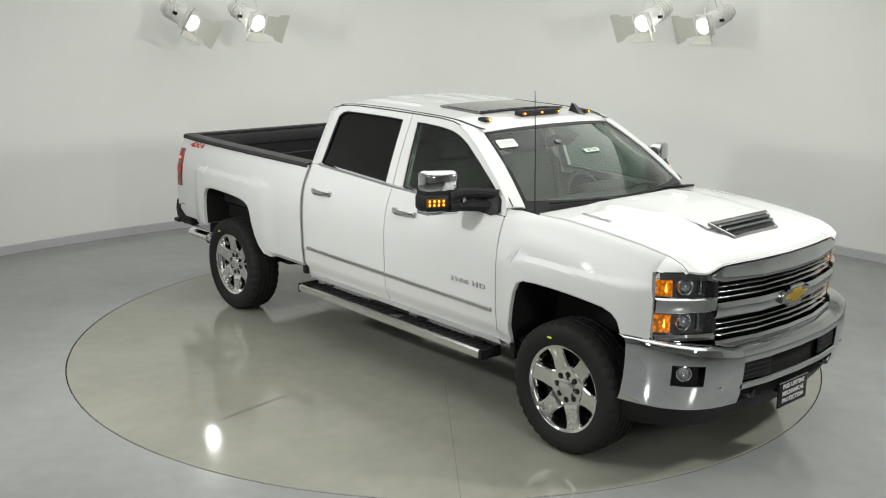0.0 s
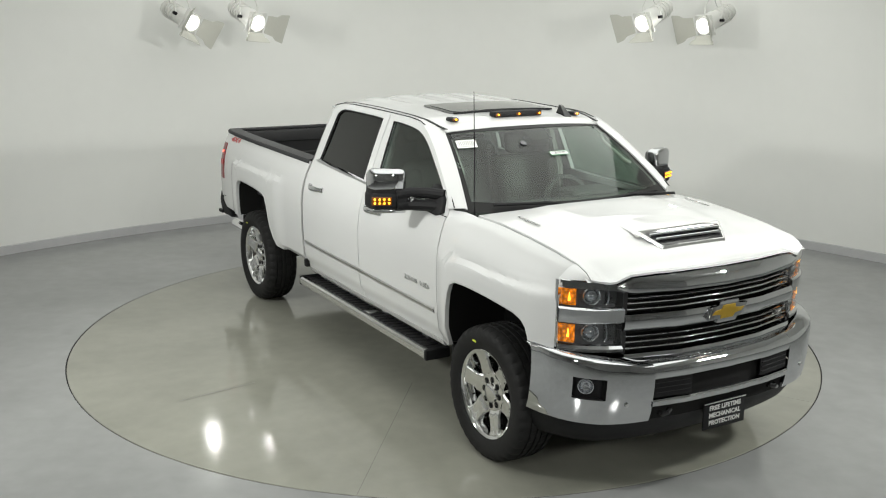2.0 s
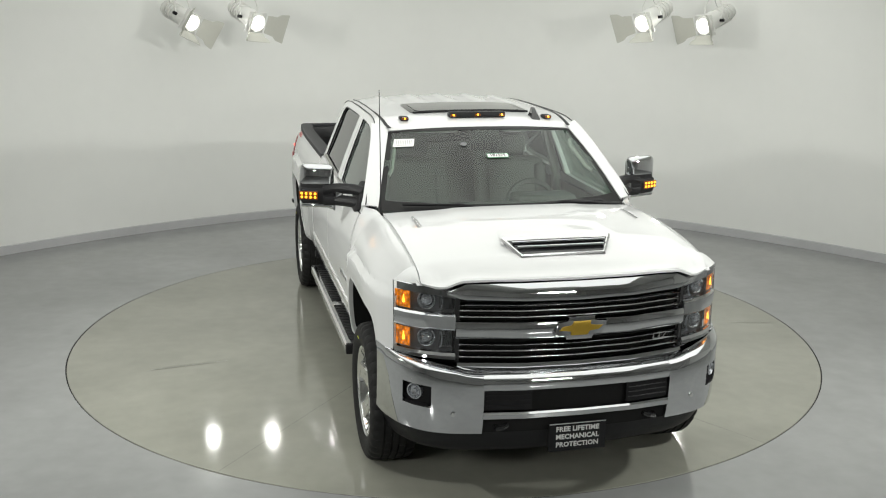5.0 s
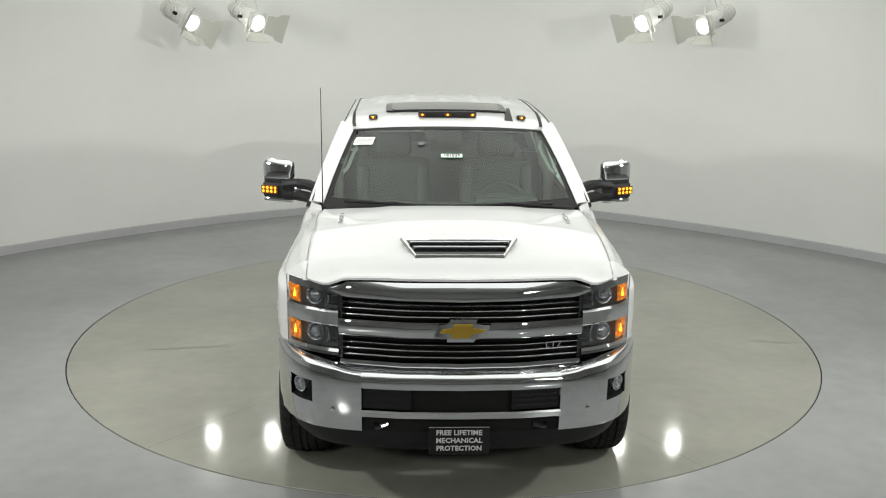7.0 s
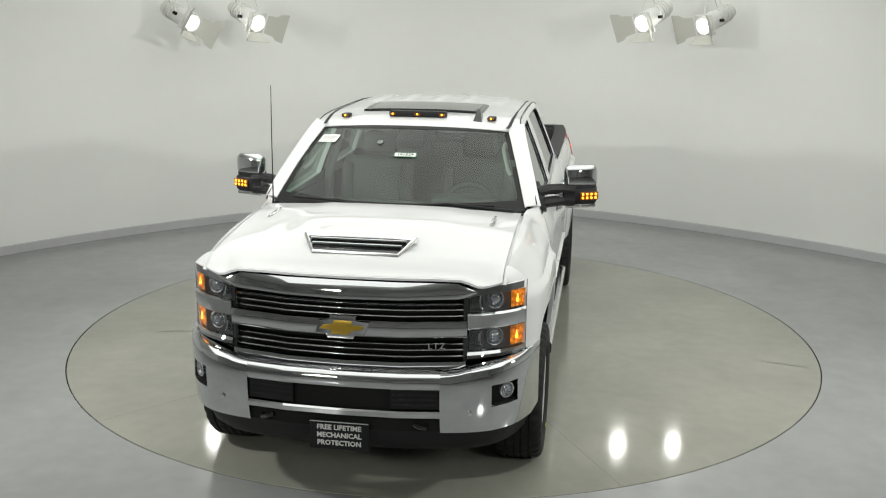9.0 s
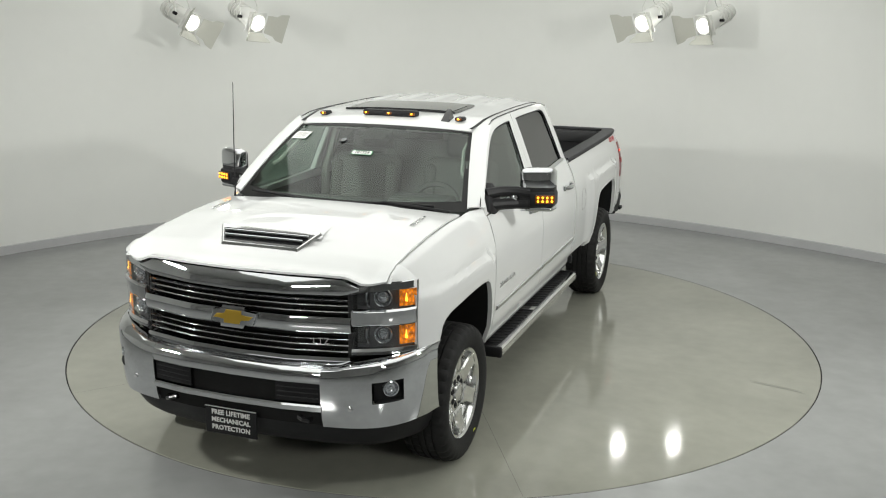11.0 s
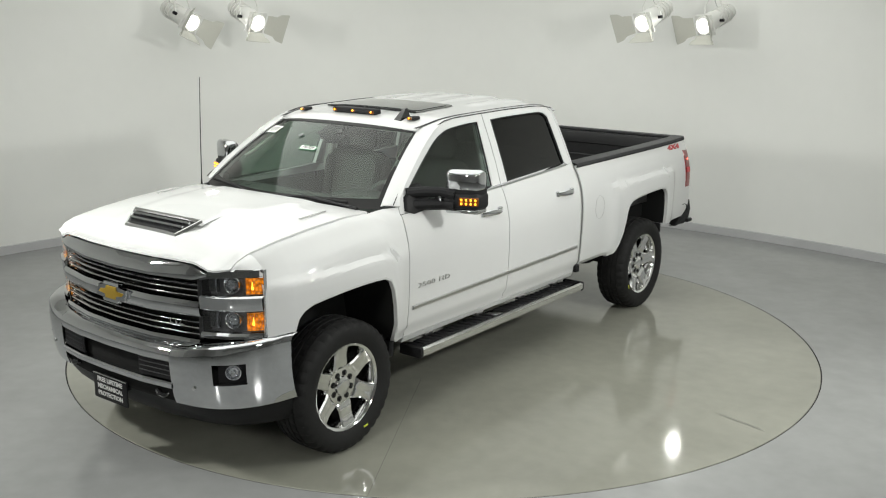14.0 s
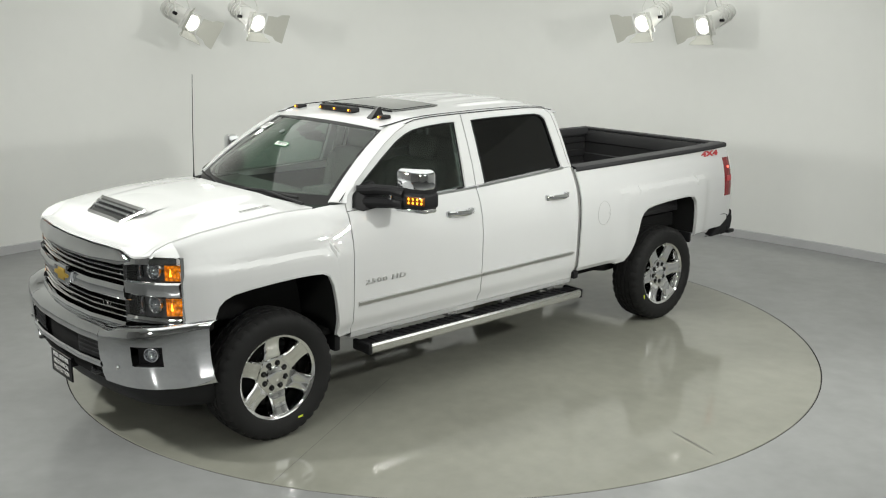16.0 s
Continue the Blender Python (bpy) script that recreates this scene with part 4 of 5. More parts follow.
def ear(s):
    bm = bmesh.new()
    ys = [0.512, 0.56, 0.60, 0.64, 0.68, 0.72, 0.75, FOG[0], 0.80, 0.83, 0.86, FOG[1], 0.915, 0.935, 0.955, 0.97, 0.985]
    grid = []
    for a in ys:
        prof = ear_profile(a)
        dense = []
        zz = [prof[0], prof[1], prof[2], (FOG[2], -0.005), (0.67, 0.0), (FOG[3], 0.002)] + prof[6:]
        for z, d in zz:
            dense.append(bm.verts.new((bump_x(a) + d, s * a, z)))
        grid.append(dense)
    for i, (p, q) in enumerate(zip(grid, grid[1:])):
        mid = (ys[i] + ys[i + 1]) / 2
        for k in range(len(p) - 1):
            if FOG[0] < mid < FOG[1] and k in (3, 4):
                continue
            bm.faces.new((p[k], p[k + 1], q[k + 1], q[k]))
    bmesh.ops.recalc_face_normals(bm, faces=bm.faces)
    bmesh.ops.solidify(bm, geom=list(bm.faces), thickness=0.005)
    return bm


for s in (1, -1):
    part("bumper_end", ear(s), M_CHROME, BUMPER, "chrome bumper end with fog lamp opening")
    ys = np.linspace(FOG[0] - 0.01, FOG[1] + 0.01, 8)
    part("fog_recess", sheet([[(bump_x(y) - 0.055, s * y, z) for z in (FOG[2] - 0.01, FOG[3] + 0.01)] for y in ys], 0.004), M_BLACK, BUMPER, "black fog lamp recess")
    part("fog_bezel", sheet([[(bump_x(y) - d, s * y, FOG[2] + 0.003) for y in ys[1:-1]] for d in (0.004, 0.055)], 0.003), M_BLACK, BUMPER)
    b = lathe([(0.001, -0.006), (0.010, -0.002), (0.014, -0.012), (0.024, -0.010), (0.028, -0.002), (0.034, -0.010), (0.038, 0.002), (0.043, 0.0), (0.045, -0.014), (0.043, -0.05), (0.001, -0.05)], 26, "X")
    b.transform(Matrix.Translation((bump_x(0.845) - 0.022, s * 0.842, 0.680)) @ Matrix.Rotation(s * radians(42), 4, "Z"))
    part("fog_lamp", b, M_LAMPLENS, BUMPER, "round clear fog lamp")
    part("parking_sensor", lathe([(0.001, 0.004), (0.011, 0.003), (0.012, -0.01), (0.001, -0.01)], 14, "X", at=(bump_x(0.665) - 0.002, s * 0.665, 0.585)), M_CHROME2, BUMPER)
    hook = tube([(0.87, s * 0.38, 0.505), (0.905, s * 0.385, 0.515), (0.915, s * 0.41, 0.508), (0.905, s * 0.435, 0.498), (0.87, s * 0.44, 0.505)], 0.014, 8)
    part("tow_hook", hook, M_GLOSS, BUMPER, "black tow hook")
part("bumper_bar", bump_rows(np.linspace(-0.515, 0.515, 31), lambda a: [(0.552, -0.035), (0.553, -0.010), (0.560, -0.002), (0.585, 0.0), (0.594, -0.008), (0.596, -0.035)]), M_CHROME, BUMPER, "slim chrome lower bar")
part("air_intake", bump_rows(np.linspace(-0.515, 0.515, 25), lambda a: [(0.47, -0.05), (0.52, -0.045), (0.556, -0.05), (0.59, -0.05), (0.715, -0.05)]), M_DARK, BUMPER, "black air intake mesh")
for s in (1, -1):
    part("intake_panel", bump_rows(np.linspace(s * 0.26, s * 0.505, 9), lambda a: [(0.602, -0.030), (0.604, -0.016), (0.704, -0.016), (0.706, -0.030)]), M_BLACK, BUMPER, "gloss black intake side panel")
    for z in (0.628, 0.655, 0.682):
        part("intake_slat", tube([(bump_x(y) - 0.013, s * y, z) for y in np.linspace(0.27, 0.495, 6)], 0.004, 5), M_BLACK, BUMPER)
part("valance", sheet([[(bump_x(y) + d, y * k, z) for z, d, k in ((0.315, -0.17, 0.93), (0.35, -0.13, 0.95), (0.42, -0.085, 0.965), (0.48, -0.055, 0.98))] for y in np.linspace(-0.975, 0.975, 45)], 0.005), M_BLACK, BUMPER, "black lower valance")
part("bumper_gap", band(-0.90, 0.90, [(0.78, -0.09), (0.80, -0.055), (0.85, -0.05)], 30), M_DARK, TRUCK)
# dealer plate with lettering
plate = part("front_plate", box((0.938, -0.01, 0.437), (0.012, 0.315, 0.155), 0.004), M_PLATE, BUMPER, "black plate with white dealer slogan")
part("plate_rim", tube([(0.945, -0.166, 0.513), (0.945, 0.146, 0.513)], 0.0025, 5), M_SATIN, BUMPER)
part("plate_bracket", box((0.905, -0.01, 0.47), (0.06, 0.22, 0.06), 0.006), M_BLACK, BUMPER)
for k, words in enumerate(("FREE LIFETIME", "MECHANICAL", "PROTECTION")):
    lettering("plate_lettering", words, 0.037, basis((0.9445, -0.01, 0.482 - 0.043 * k), (0, 1, 0), (0, 0, 1)), M_TEXT, BUMPER, 0.001, bold=0.0012, spacing=1.04)

# ---- wheels
def wheel_meshes():
    tyre = lathe([(0.268, -0.115), (0.285, -0.127), (0.33, -0.138), (0.365, -0.136), (0.388, -0.126), (0.401, -0.108), (0.405, -0.085), (0.4065, -0.072), (0.397, -0.070), (0.397, -0.060), (0.407, -0.058),
                  (0.408, -0.026), (0.398, -0.024), (0.398, -0.014), (0.408, -0.012), (0.408, 0.012), (0.398, 0.014), (0.398, 0.024), (0.408, 0.026), (0.407, 0.058), (0.397, 0.060), (0.397, 0.070), (0.4065, 0.072),
                  (0.405, 0.085), (0.401, 0.108), (0.388, 0.126), (0.365, 0.136), (0.33, 0.138), (0.285, 0.127), (0.268, 0.115)], 144, "Y", closed=True)
    for v in tyre.verts:
        k = round(math.atan2(v.co.z, v.co.x) / math.tau * 144)
        r = math.hypot(v.co.x, v.co.z)
        if 0.08 < abs(v.co.y) < 0.13 and r > 0.38 and (k + (2 if v.co.y > 0 else 0)) % 4 == 0:
            f = 1 - 0.011 / r
            v.co.x, v.co.z = v.co.x * f, v.co.z * f
        elif 0.025 < abs(v.co.y) < 0.059 and r > 0.403 and (k + (1 if v.co.y > 0 else 3)) % 4 == 0:
            f = 1 - 0.006 / r
            v.co.x, v.co.z = v.co.x * f, v.co.z * f
    rim = lathe([(0.262, 0.112), (0.268, 0.118), (0.268, 0.108), (0.250, 0.100), (0.243, 0.06), (0.235, -0.10), (0.262, -0.115), (0.255, -0.10), (0.228, -0.09), (0.236, 0.05), (0.252, 0.108)], 64, "Y", closed=True)
    # backing disc, made near-black for the shade behind the spokes
    disc = lathe([(0.001, -0.02), (0.20, -0.02), (0.22, -0.03), (0.228, -0.06)], 40, "Y")
    return tyre, rim, disc


def spoke_mesh():
    """One broad spoke with chamfered edges from the hub to the rim, pointing up."""
    prof = [(0.096, 0.125, 0.062), (0.115, 0.122, 0.078), (0.132, 0.116, 0.084), (0.150, 0.106, 0.087), (0.175, 0.101, 0.089), (0.205, 0.101, 0.094), (0.232, 0.106, 0.101), (0.244, 0.116, 0.105), (0.249, 0.170, 0.107), (0.258, 0.235, 0.108)]
    rows = []
    for r, w, h in prof:
        rows.append([(-w * 0.5 - 0.006, h - 0.075, r), (-w * 0.5 - 0.001, h - 0.012, r), (-w * 0.44, h - 0.002, r), (-w * 0.36, h, r), (-w * 0.10, h - 0.004, r), (w * 0.10, h - 0.004, r), (w * 0.36, h, r), (w * 0.44, h - 0.002, r), (w * 0.5 + 0.001, h - 0.012, r), (w * 0.5 + 0.006, h - 0.075, r)])
    return sheet(rows)


def build_wheels():
    tyre, rim, disc = wheel_meshes()
    me_tyre, me_rim, me_disc = mesh_of("tyre", tyre, M_TYRE, 30), mesh_of("wheel", rim, M_CHROME2, 40), mesh_of("brake_disc", disc, M_DARK)
    me_spoke = mesh_of("spoke", spoke_mesh(), M_CHROME2, 30)
    me_cap = mesh_of("hub_cap", lathe([(0.001, 0.092), (0.020, 0.092), (0.046, 0.089), (0.056, 0.084), (0.060, 0.071), (0.104, 0.071), (0.128, 0.068), (0.140, 0.048), (0.140, 0.01), (0.001, 0.01)], 40, "Y"), M_CHROME2)
    me_nut = mesh_of("lug_nut", lathe([(0.001, 0.090), (0.007, 0.089), (0.0095, 0.083), (0.0095, 0.05), (0.001, 0.05)], 8, "Y"), M_GLOSS)
    # raised near-black discs stand for the shade in the lug holes
    me_hole_shade = mesh_of("lug_pocket", lathe([(0.001, 0.0738), (0.0185, 0.0738), (0.0185, 0.05), (0.001, 0.05)], 12, "Y"), M_DARK)
    me_dot = mesh_of("paint_mark", box((0, 0, 0), (0.012, 0.002, 0.036), 0.0008), M_YELLOW)
    for x, yc in ((0.0, 0.868), (-3.904, 0.868)):
        for s in (1, -1):
            w = new("wheel", me_rim)
            w.parent = TRUCK
            w["label"] = "polished six-spoke alloy wheel with black tyre"
            spin = {(0.0, 1): 6, (0.0, -1): 20, (-3.904, 1): 35, (-3.904, -1): 8}[(x, s)]
            w.matrix_local = Matrix.Translation(OFF + Vector((x, s * yc, 0.406))) @ Matrix.Rotation(0 if s > 0 else math.pi, 4, "Z") @ Matrix.Rotation(radians(spin), 4, "Y")

            def sub(name, me, m=None):
                o = new(name, me)
                o.parent = w
                if m is not None:
                    o.matrix_local = m
                return o
            sub("tyre", me_tyre)["label"] = "black road tyre with moulded tread"
            sub("brake_disc", me_disc)
            sub("hub_cap", me_cap)
            for k in range(6):
                sub("spoke", me_spoke, Matrix.Rotation(k * math.tau / 6, 4, "Y"))
            for k in range(8):
                a = Matrix.Rotation((k + 0.5) * math.tau / 8, 4, "Y")
                sub("lug_pocket", me_hole_shade, a @ Matrix.Translation((0, 0, 0.080)))
                sub("lug_nut", me_nut, a @ Matrix.Translation((0, -0.008, 0.080)))
            ang = {(0.0, 1): 206, (0.0, -1): 18, (-3.904, 1): 120, (-3.904, -1): 30}[(x, s)]
            sub("paint_mark", me_dot, Matrix.Rotation(radians(ang - spin), 4, "Y") @ Matrix.Translation((0, 0.1365, 0.318)) @ Matrix.Rotation(radians(70), 4, "Y"))["label"] = "yellow balance paint mark"


build_wheels()

# ---- running boards
def board():
    return sheet([[(x, y, z) for y, z in ((0.815, 0.395), (0.815, 0.440), (0.84, 0.455), (0.955, 0.458))] + [(x, 0.955, 0.405), (x, 0.815, 0.395)] for x in np.linspace(-2.80, -0.71, 12)])


BOARDS = both("running_board", board, M_BLACK, label="running board with metal edge and black step pads")
for b, s in zip(BOARDS, (1, -1)):
    rows = [[(x, s * y, z) for y, z in ((0.948, 0.455), (0.960, 0.462), (0.985, 0.461), (0.998, 0.450), (0.998, 0.408), (0.988, 0.397), (0.955, 0.395))] for x in np.linspace(-2.805, -0.715, 10)]
    part("edge_trim", sheet(rows, 0.004), M_STEP, b, "brushed metal outer edge")
    for x0 in (-0.705, -2.812):
        part("end_cap", box((x0, s * 0.905, 0.428), (0.035, 0.185, 0.074), 0.012), M_BLACK, b)
    for xa, xb in ((-1.60, -0.79), (-2.70, -1.72)):
        part("step_pad", box(((xa + xb) / 2, s * 0.905, 0.458), (xb - xa, 0.115, 0.010), 0.003), M_BLACK, b, "black ribbed rubber step pad")
        n = int((xb - xa) / 0.066)
        for k in range(n):
            x = xa + 0.04 + k * (xb - xa - 0.08) / (n - 1)
            m = Matrix.Translation((x, s * 0.905, 0.465)) @ Matrix.Rotation(s * radians(20), 4, "Z")
            part("pad_rib", box((0, 0, 0), (0.022, 0.105, 0.008), 0.003, None, m, 1), M_BLACK, b)
    part("step_plate", box((-1.66, s * 0.905, 0.459), (0.105, 0.112, 0.006), 0.002), M_STEP, b, "bare metal between the step pads")
    for x in (-0.95, -1.55, -2.1, -2.6):
        part("bracket", box((x, s * 0.79, 0.475), (0.09, 0.14, 0.03), 0.008, None, Matrix.Translation((0, 0, 0))), M_SATIN, b)

# ---- tow mirrors
for s in (1, -1):
    def slab(c, size, bev, mt, nm, par, lab="", seg=3):
        bm = box((c[0], s * c[1], c[2]), size, bev, None, None, seg)
        for v in bm.verts:
            v.co.x -= 0.015 + 0.45 * max(0.0, abs(v.co.y) - 1.09)
        return part(nm, bm, mt, par, lab)
    mir = slab((-0.928, 1.138, 1.478), (0.130, 0.206, 0.262), 0.035, M_BLACK, "tow_mirror", TRUCK, "black and chrome extended tow mirror")
    slab((-0.918, 1.138, 1.547), (0.118, 0.214, 0.146), 0.038, M_CHROME, "cap", mir, "chrome upper mirror cap", 4)
    slab((-0.918, 1.140, 1.355), (0.110, 0.206, 0.032), 0.014, M_CHROME, "lower_trim", mir, "chrome lower edge")
    slab((-0.918, 1.136, 1.420), (0.140, 0.222, 0.106), 0.022, M_BLACK, "lower_band", mir)
    slab((-0.985, 1.130, 1.485), (0.006, 0.165, 0.205), 0.002, M_CHROME, "mirror_glass", mir, "mirror glass", 1)
    part("upper_arm", tube([(-0.70, s * 0.86, 1.470), (-0.80, s * 0.93, 1.475), (-0.875, s * 1.01, 1.470), (-0.90, s * 1.10, 1.458)], 0.034, 10), M_BLACK, mir)
    part("lower_arm", tube([(-0.70, s * 0.87, 1.395), (-0.80, s * 0.95, 1.395), (-0.88, s * 1.02, 1.392), (-0.90, s * 1.10, 1.392)], 0.036, 10), M_BLACK, mir)
    part("marker_window", box((-0.855, s * 1.005, 1.432), (0.02, 0.05, 0.035), 0.005), M_CHROME, mir)
    part("sail", prism([(-0.635, 1.37), (-0.66, 1.45), (-0.74, 1.50), (-0.83, 1.52), (-0.88, 1.42), (-0.84, 1.355), (-0.70, 1.345)], lambda u, v, w: (u, s * (green_y(v) + w), v), -0.01, 0.03, 0.008), M_BLACK, mir, "black mirror mount")
    slab((-0.847, 1.199, 1.423), (0.008, 0.116, 0.054), 0.003, M_AMBERCAP, "led_panel", mir, "dark amber indicator lens", 1)
    for k in range(4):
        for j in range(2):
            y = 1.158 + 0.0275 * k
            part("amber_led", lathe([(0.001, 0.005), (0.007, 0.003), (0.0088, 0.0), (0.001, -0.003)], 10, "X", at=(-0.857 - 0.45 * (y - 1.09), s * y, 1.411 + 0.024 * j)), M_LED, mir, "lit amber indicator")

# ---- roof fittings
def roof_patch(x0, x1, y0, y1, lift, nx=14, ny=16):
    rows = []
    for i in range(nx + 1):
        x = x0 + (x1 - x0) * i / nx
        cut = 0.03 * (max(0, abs(i - nx / 2) - nx / 2 + 2) / 2) ** 2
        rows.append([(x, (y0 + cut) + (y1 - y0 - 2 * cut) * j / ny, roof_z(x, (y0 + cut) + (y1 - y0 - 2 * cut) * j / ny) + lift) for j in range(ny + 1)])
    return sheet(rows, 0.002)


SUN = part("sunroof", roof_patch(-1.80, -1.345, -0.43, 0.43, 0.005), M_GLOSS, ROOF, "black-framed dark glass sunroof")
part("sunroof_pane", roof_patch(-1.775, -1.40, -0.385, 0.385, 0.008), M_SUNGLASS, ROOF, "smoked grey sunroof glass")
part("wind_deflector", tube([(-1.345 + 0.02 * (1 - (y / 0.42) ** 2), y, roof_z(-1.34, y) + 0.009) for y in np.linspace(-0.42, 0.42, 13)], 0.007, 6), M_BLACK, ROOF)
for y in (-0.512, 0.512):
    b = box((-1.205, y, roof_z(-1.205, y) + 0.012), (0.085, 0.060, 0.028), 0.012, seg=3)
    ml = part("roof_marker", b, M_BLACK, ROOF, "small roof marker lamp")
    part("marker_lens", box((-1.170, y, roof_z(-1.205, y) + 0.013), (0.030, 0.042, 0.020), 0.007), M_AMBERCAP, ROOF, "lit amber marker")
    part("marker_bulb", lathe([(0.001, 0.005), (0.006, 0.003), (0.0075, -0.004)], 10, "X", at=(-1.153, y, roof_z(-1.205, y) + 0.014)), M_LED, ROOF)
part("roof_marker_bar", box((-1.195, 0.0, roof_z(-1.19, 0) + 0.017), (0.080, 0.40, 0.040), 0.013, seg=3), M_BLACK, ROOF, "black bar with three marker lamps")
for y in (-0.172, 0.0, 0.172):
    part("marker_lens", box((-1.160, y, roof_z(-1.19, y) + 0.016), (0.020, 0.044, 0.022), 0.007), M_AMBERCAP, ROOF, "lit amber marker")
    part("marker_bulb", lathe([(0.001, 0.005), (0.006, 0.003), (0.0075, -0.004)], 10, "X", at=(-1.148, y, roof_z(-1.19, y) + 0.018)), M_LED, ROOF)
part("fin_antenna", prism([(-1.125, 1.846), (-1.155, 1.880), (-1.185, 1.908), (-1.215, 1.938), (-1.240, 1.944), (-1.248, 1.90), (-1.265, 1.868)], lambda u, v, w: (u, 0.420 + w * (1.9 - (v - 1.84) * 13), v), -0.019, 0.019), M_GLOSS, ROOF, "black shark fin antenna")
part("antenna", tube([(-0.435, -0.805, 1.375), (-0.437, -0.805, 1.42), (-0.445, -0.806, 1.75), (-0.462, -0.808, 2.13)], 0.0042, 6, taper=[2.2, 1.0, 0.8, 0.55]), M_BLACK, TRUCK, "thin black mast antenna")

# ---- cargo bed
both("bed_rail", lambda: sheet([[(x, side_y(x, 1.40) + d * 1.0 - 0.012 * soft((-4.7 - x) / 0.2), rail_z(x) + h) for d, h in ((0.006, -0.022), (0.010, -0.006), (0.002, 0.012), (-0.02, 0.018), (-0.105, 0.018), (-0.115, 0.0), (-0.115, -0.05))] for x in columns(-4.945, -2.80, step=0.12)], 0.004), M_RAIL, label="black plastic bed rail cap")
BED = part("bed_floor", box((-3.86, 0, 0.905), (2.10, 1.60, 0.03), 0.005), M_LINER, TRUCK, "black spray-lined bed floor")
for k in range(9):
    part("floor_rib", box((-3.86, -0.64 + 0.16 * k, 0.924), (2.06, 0.06, 0.014), 0.004, seg=1), M_LINER, BED)


def inner_wall():
    prof = [(0.79, 0.91), (0.79, 1.02), (0.775, 1.03), (0.775, 1.08), (0.79, 1.09), (0.79, 1.16), (0.775, 1.17), (0.775, 1.22), (0.79, 1.23), (0.79, 1.30), (0.778, 1.31), (0.778, 1.35), (0.79, 1.36), (0.79, 1.425)]
    return sheet([[(x, y, z) for y, z in prof] for x in (-2.84, -3.5, -4.2, -4.88)], 0.006)


both("bed_wall", inner_wall, M_LINER, label="ribbed black liner wall")
both("wheel_hump", lambda: box((-3.90, 0.70, 1.0), (1.05, 0.20, 0.22), 0.04, seg=3), M_LINER)
part("bulkhead", sheet([[(-2.84 - d, y, z) for d, z in ((0, 0.91), (0, 1.05), (0.02, 1.06), (0.02, 1.12), (0, 1.13), (0, 1.24), (0.02, 1.25), (0.02, 1.31), (0, 1.32), (0, 1.405), (-0.03, 1.42))] for y in (-0.79, 0, 0.79)], 0.006), M_LINER, TRUCK, "black ribbed bed front wall")
part("bulkhead_cap", box((-2.825, 0, 1.418), (0.05, 1.62, 0.022), 0.006), M_RAIL, TRUCK)
TG = part("tailgate", box((-4.925, 0, 1.07), (0.06, 1.70, 0.70), 0.015), M_WHITE, TRUCK, "white tailgate, closed")
part("tailgate_cap", box((-4.925, 0, 1.437), (0.085, 1.62, 0.026), 0.008), M_RAIL, TG, "black tailgate cap")
part("tailgate_liner", sheet([[(-4.892 + d, y, z) for d, z in ((0, 0.92), (0, 1.06), (0.012, 1.07), (0.012, 1.18), (0, 1.19), (0, 1.30), (0.012, 1.31), (0.012, 1.40), (0, 1.42))] for y in (-0.78, 0.78)], 0.004), M_LINER, TG)
for s in (1, -1):
    part("tie_down", tube([(-2.86, s * 0.77, 1.36), (-2.90, s * 0.755, 1.36), (-2.90, s * 0.755, 1.41), (-2.86, s * 0.77, 1.41)], 0.006, 6), M_SATIN, TRUCK)


# tail lamps wrap round the rear corners
def tail(s):
    def pts(x, z, out):
        return (x, s * (side_y(x, z) + out), z)
    rows = [[pts(x, z, o) for x, o in ((-4.795 - 0.055 * (z - 1.155) ** 2 * 8, -0.008), (-4.815, 0.006), (-4.90, 0.006))] + [(-4.945, s * (side_y(-4.93, z) - 0.012), z), (-4.957, s * (side_y(-4.93, z) - 0.09), z)] for z in np.linspace(0.985, 1.330, 9)]
    t = part("tail_lamp", sheet(rows, 0.006), M_TAIL, TRUCK, "red wrap-round tail lamp")
    part("tail_bulb", lathe([(0.001, 0.004), (0.009, 0.003), (0.012, -0.002)], 10, "Y", at=(-4.87, s * (side_y(-4.87, 1.245) + 0.008), 1.245)), M_TAILLIT, t, "small lit red bulb")
    part("reverse_lens", sheet([[(x, s * (side_y(x, z) + 0.0085), z) for x in (-4.83, -4.90)] for z in (1.12, 1.17)], 0.003), M_RED, t)


for s in (1, -1):
    tail(s)
    lettering("drive_badge", "4X4", 0.062, basis((-4.615, s * (side_y(-4.615, 1.372) + 0.002), 1.378), (-s, 0, 0), (0, -0.55 * s, 1)) @ Matrix.Diagonal((2.2, 1, 1, 1)), M_RED, TRUCK, 0.002, "red drive badge", bold=0.003, shear=0.25, spacing=1.1)
    lettering("model_badge", "2500 HD", 0.047, basis((-0.845, s * (side_y(-0.845, 0.89) + 0.002), 0.888), (-s, 0, 0), (0, 0.03 * s, 1)) @ Matrix.Diagonal((1.72, 1, 1, 1)), M_SATIN, DOORS_F[0 if s > 0 else 1], 0.004, "chrome model lettering", bold=0.0, spacing=1.15)
# rear bumper
RB = part("rear_bumper", sheet([[(lerp_at(abs(y), [(0, -5.06), (0.7, -5.04), (0.88, -4.99), (0.955, -4.90)]) + d, y, z) for d, z in ((0.10, 0.62), (0.02, 0.63), (0.0, 0.66), (0.0, 0.74), (0.01, 0.80), (0.06, 0.815), (0.12, 0.815))] for y in np.linspace(-0.955, 0.955, 21)], 0.006), M_BLACK, TRUCK, "black rear bumper with corner steps")
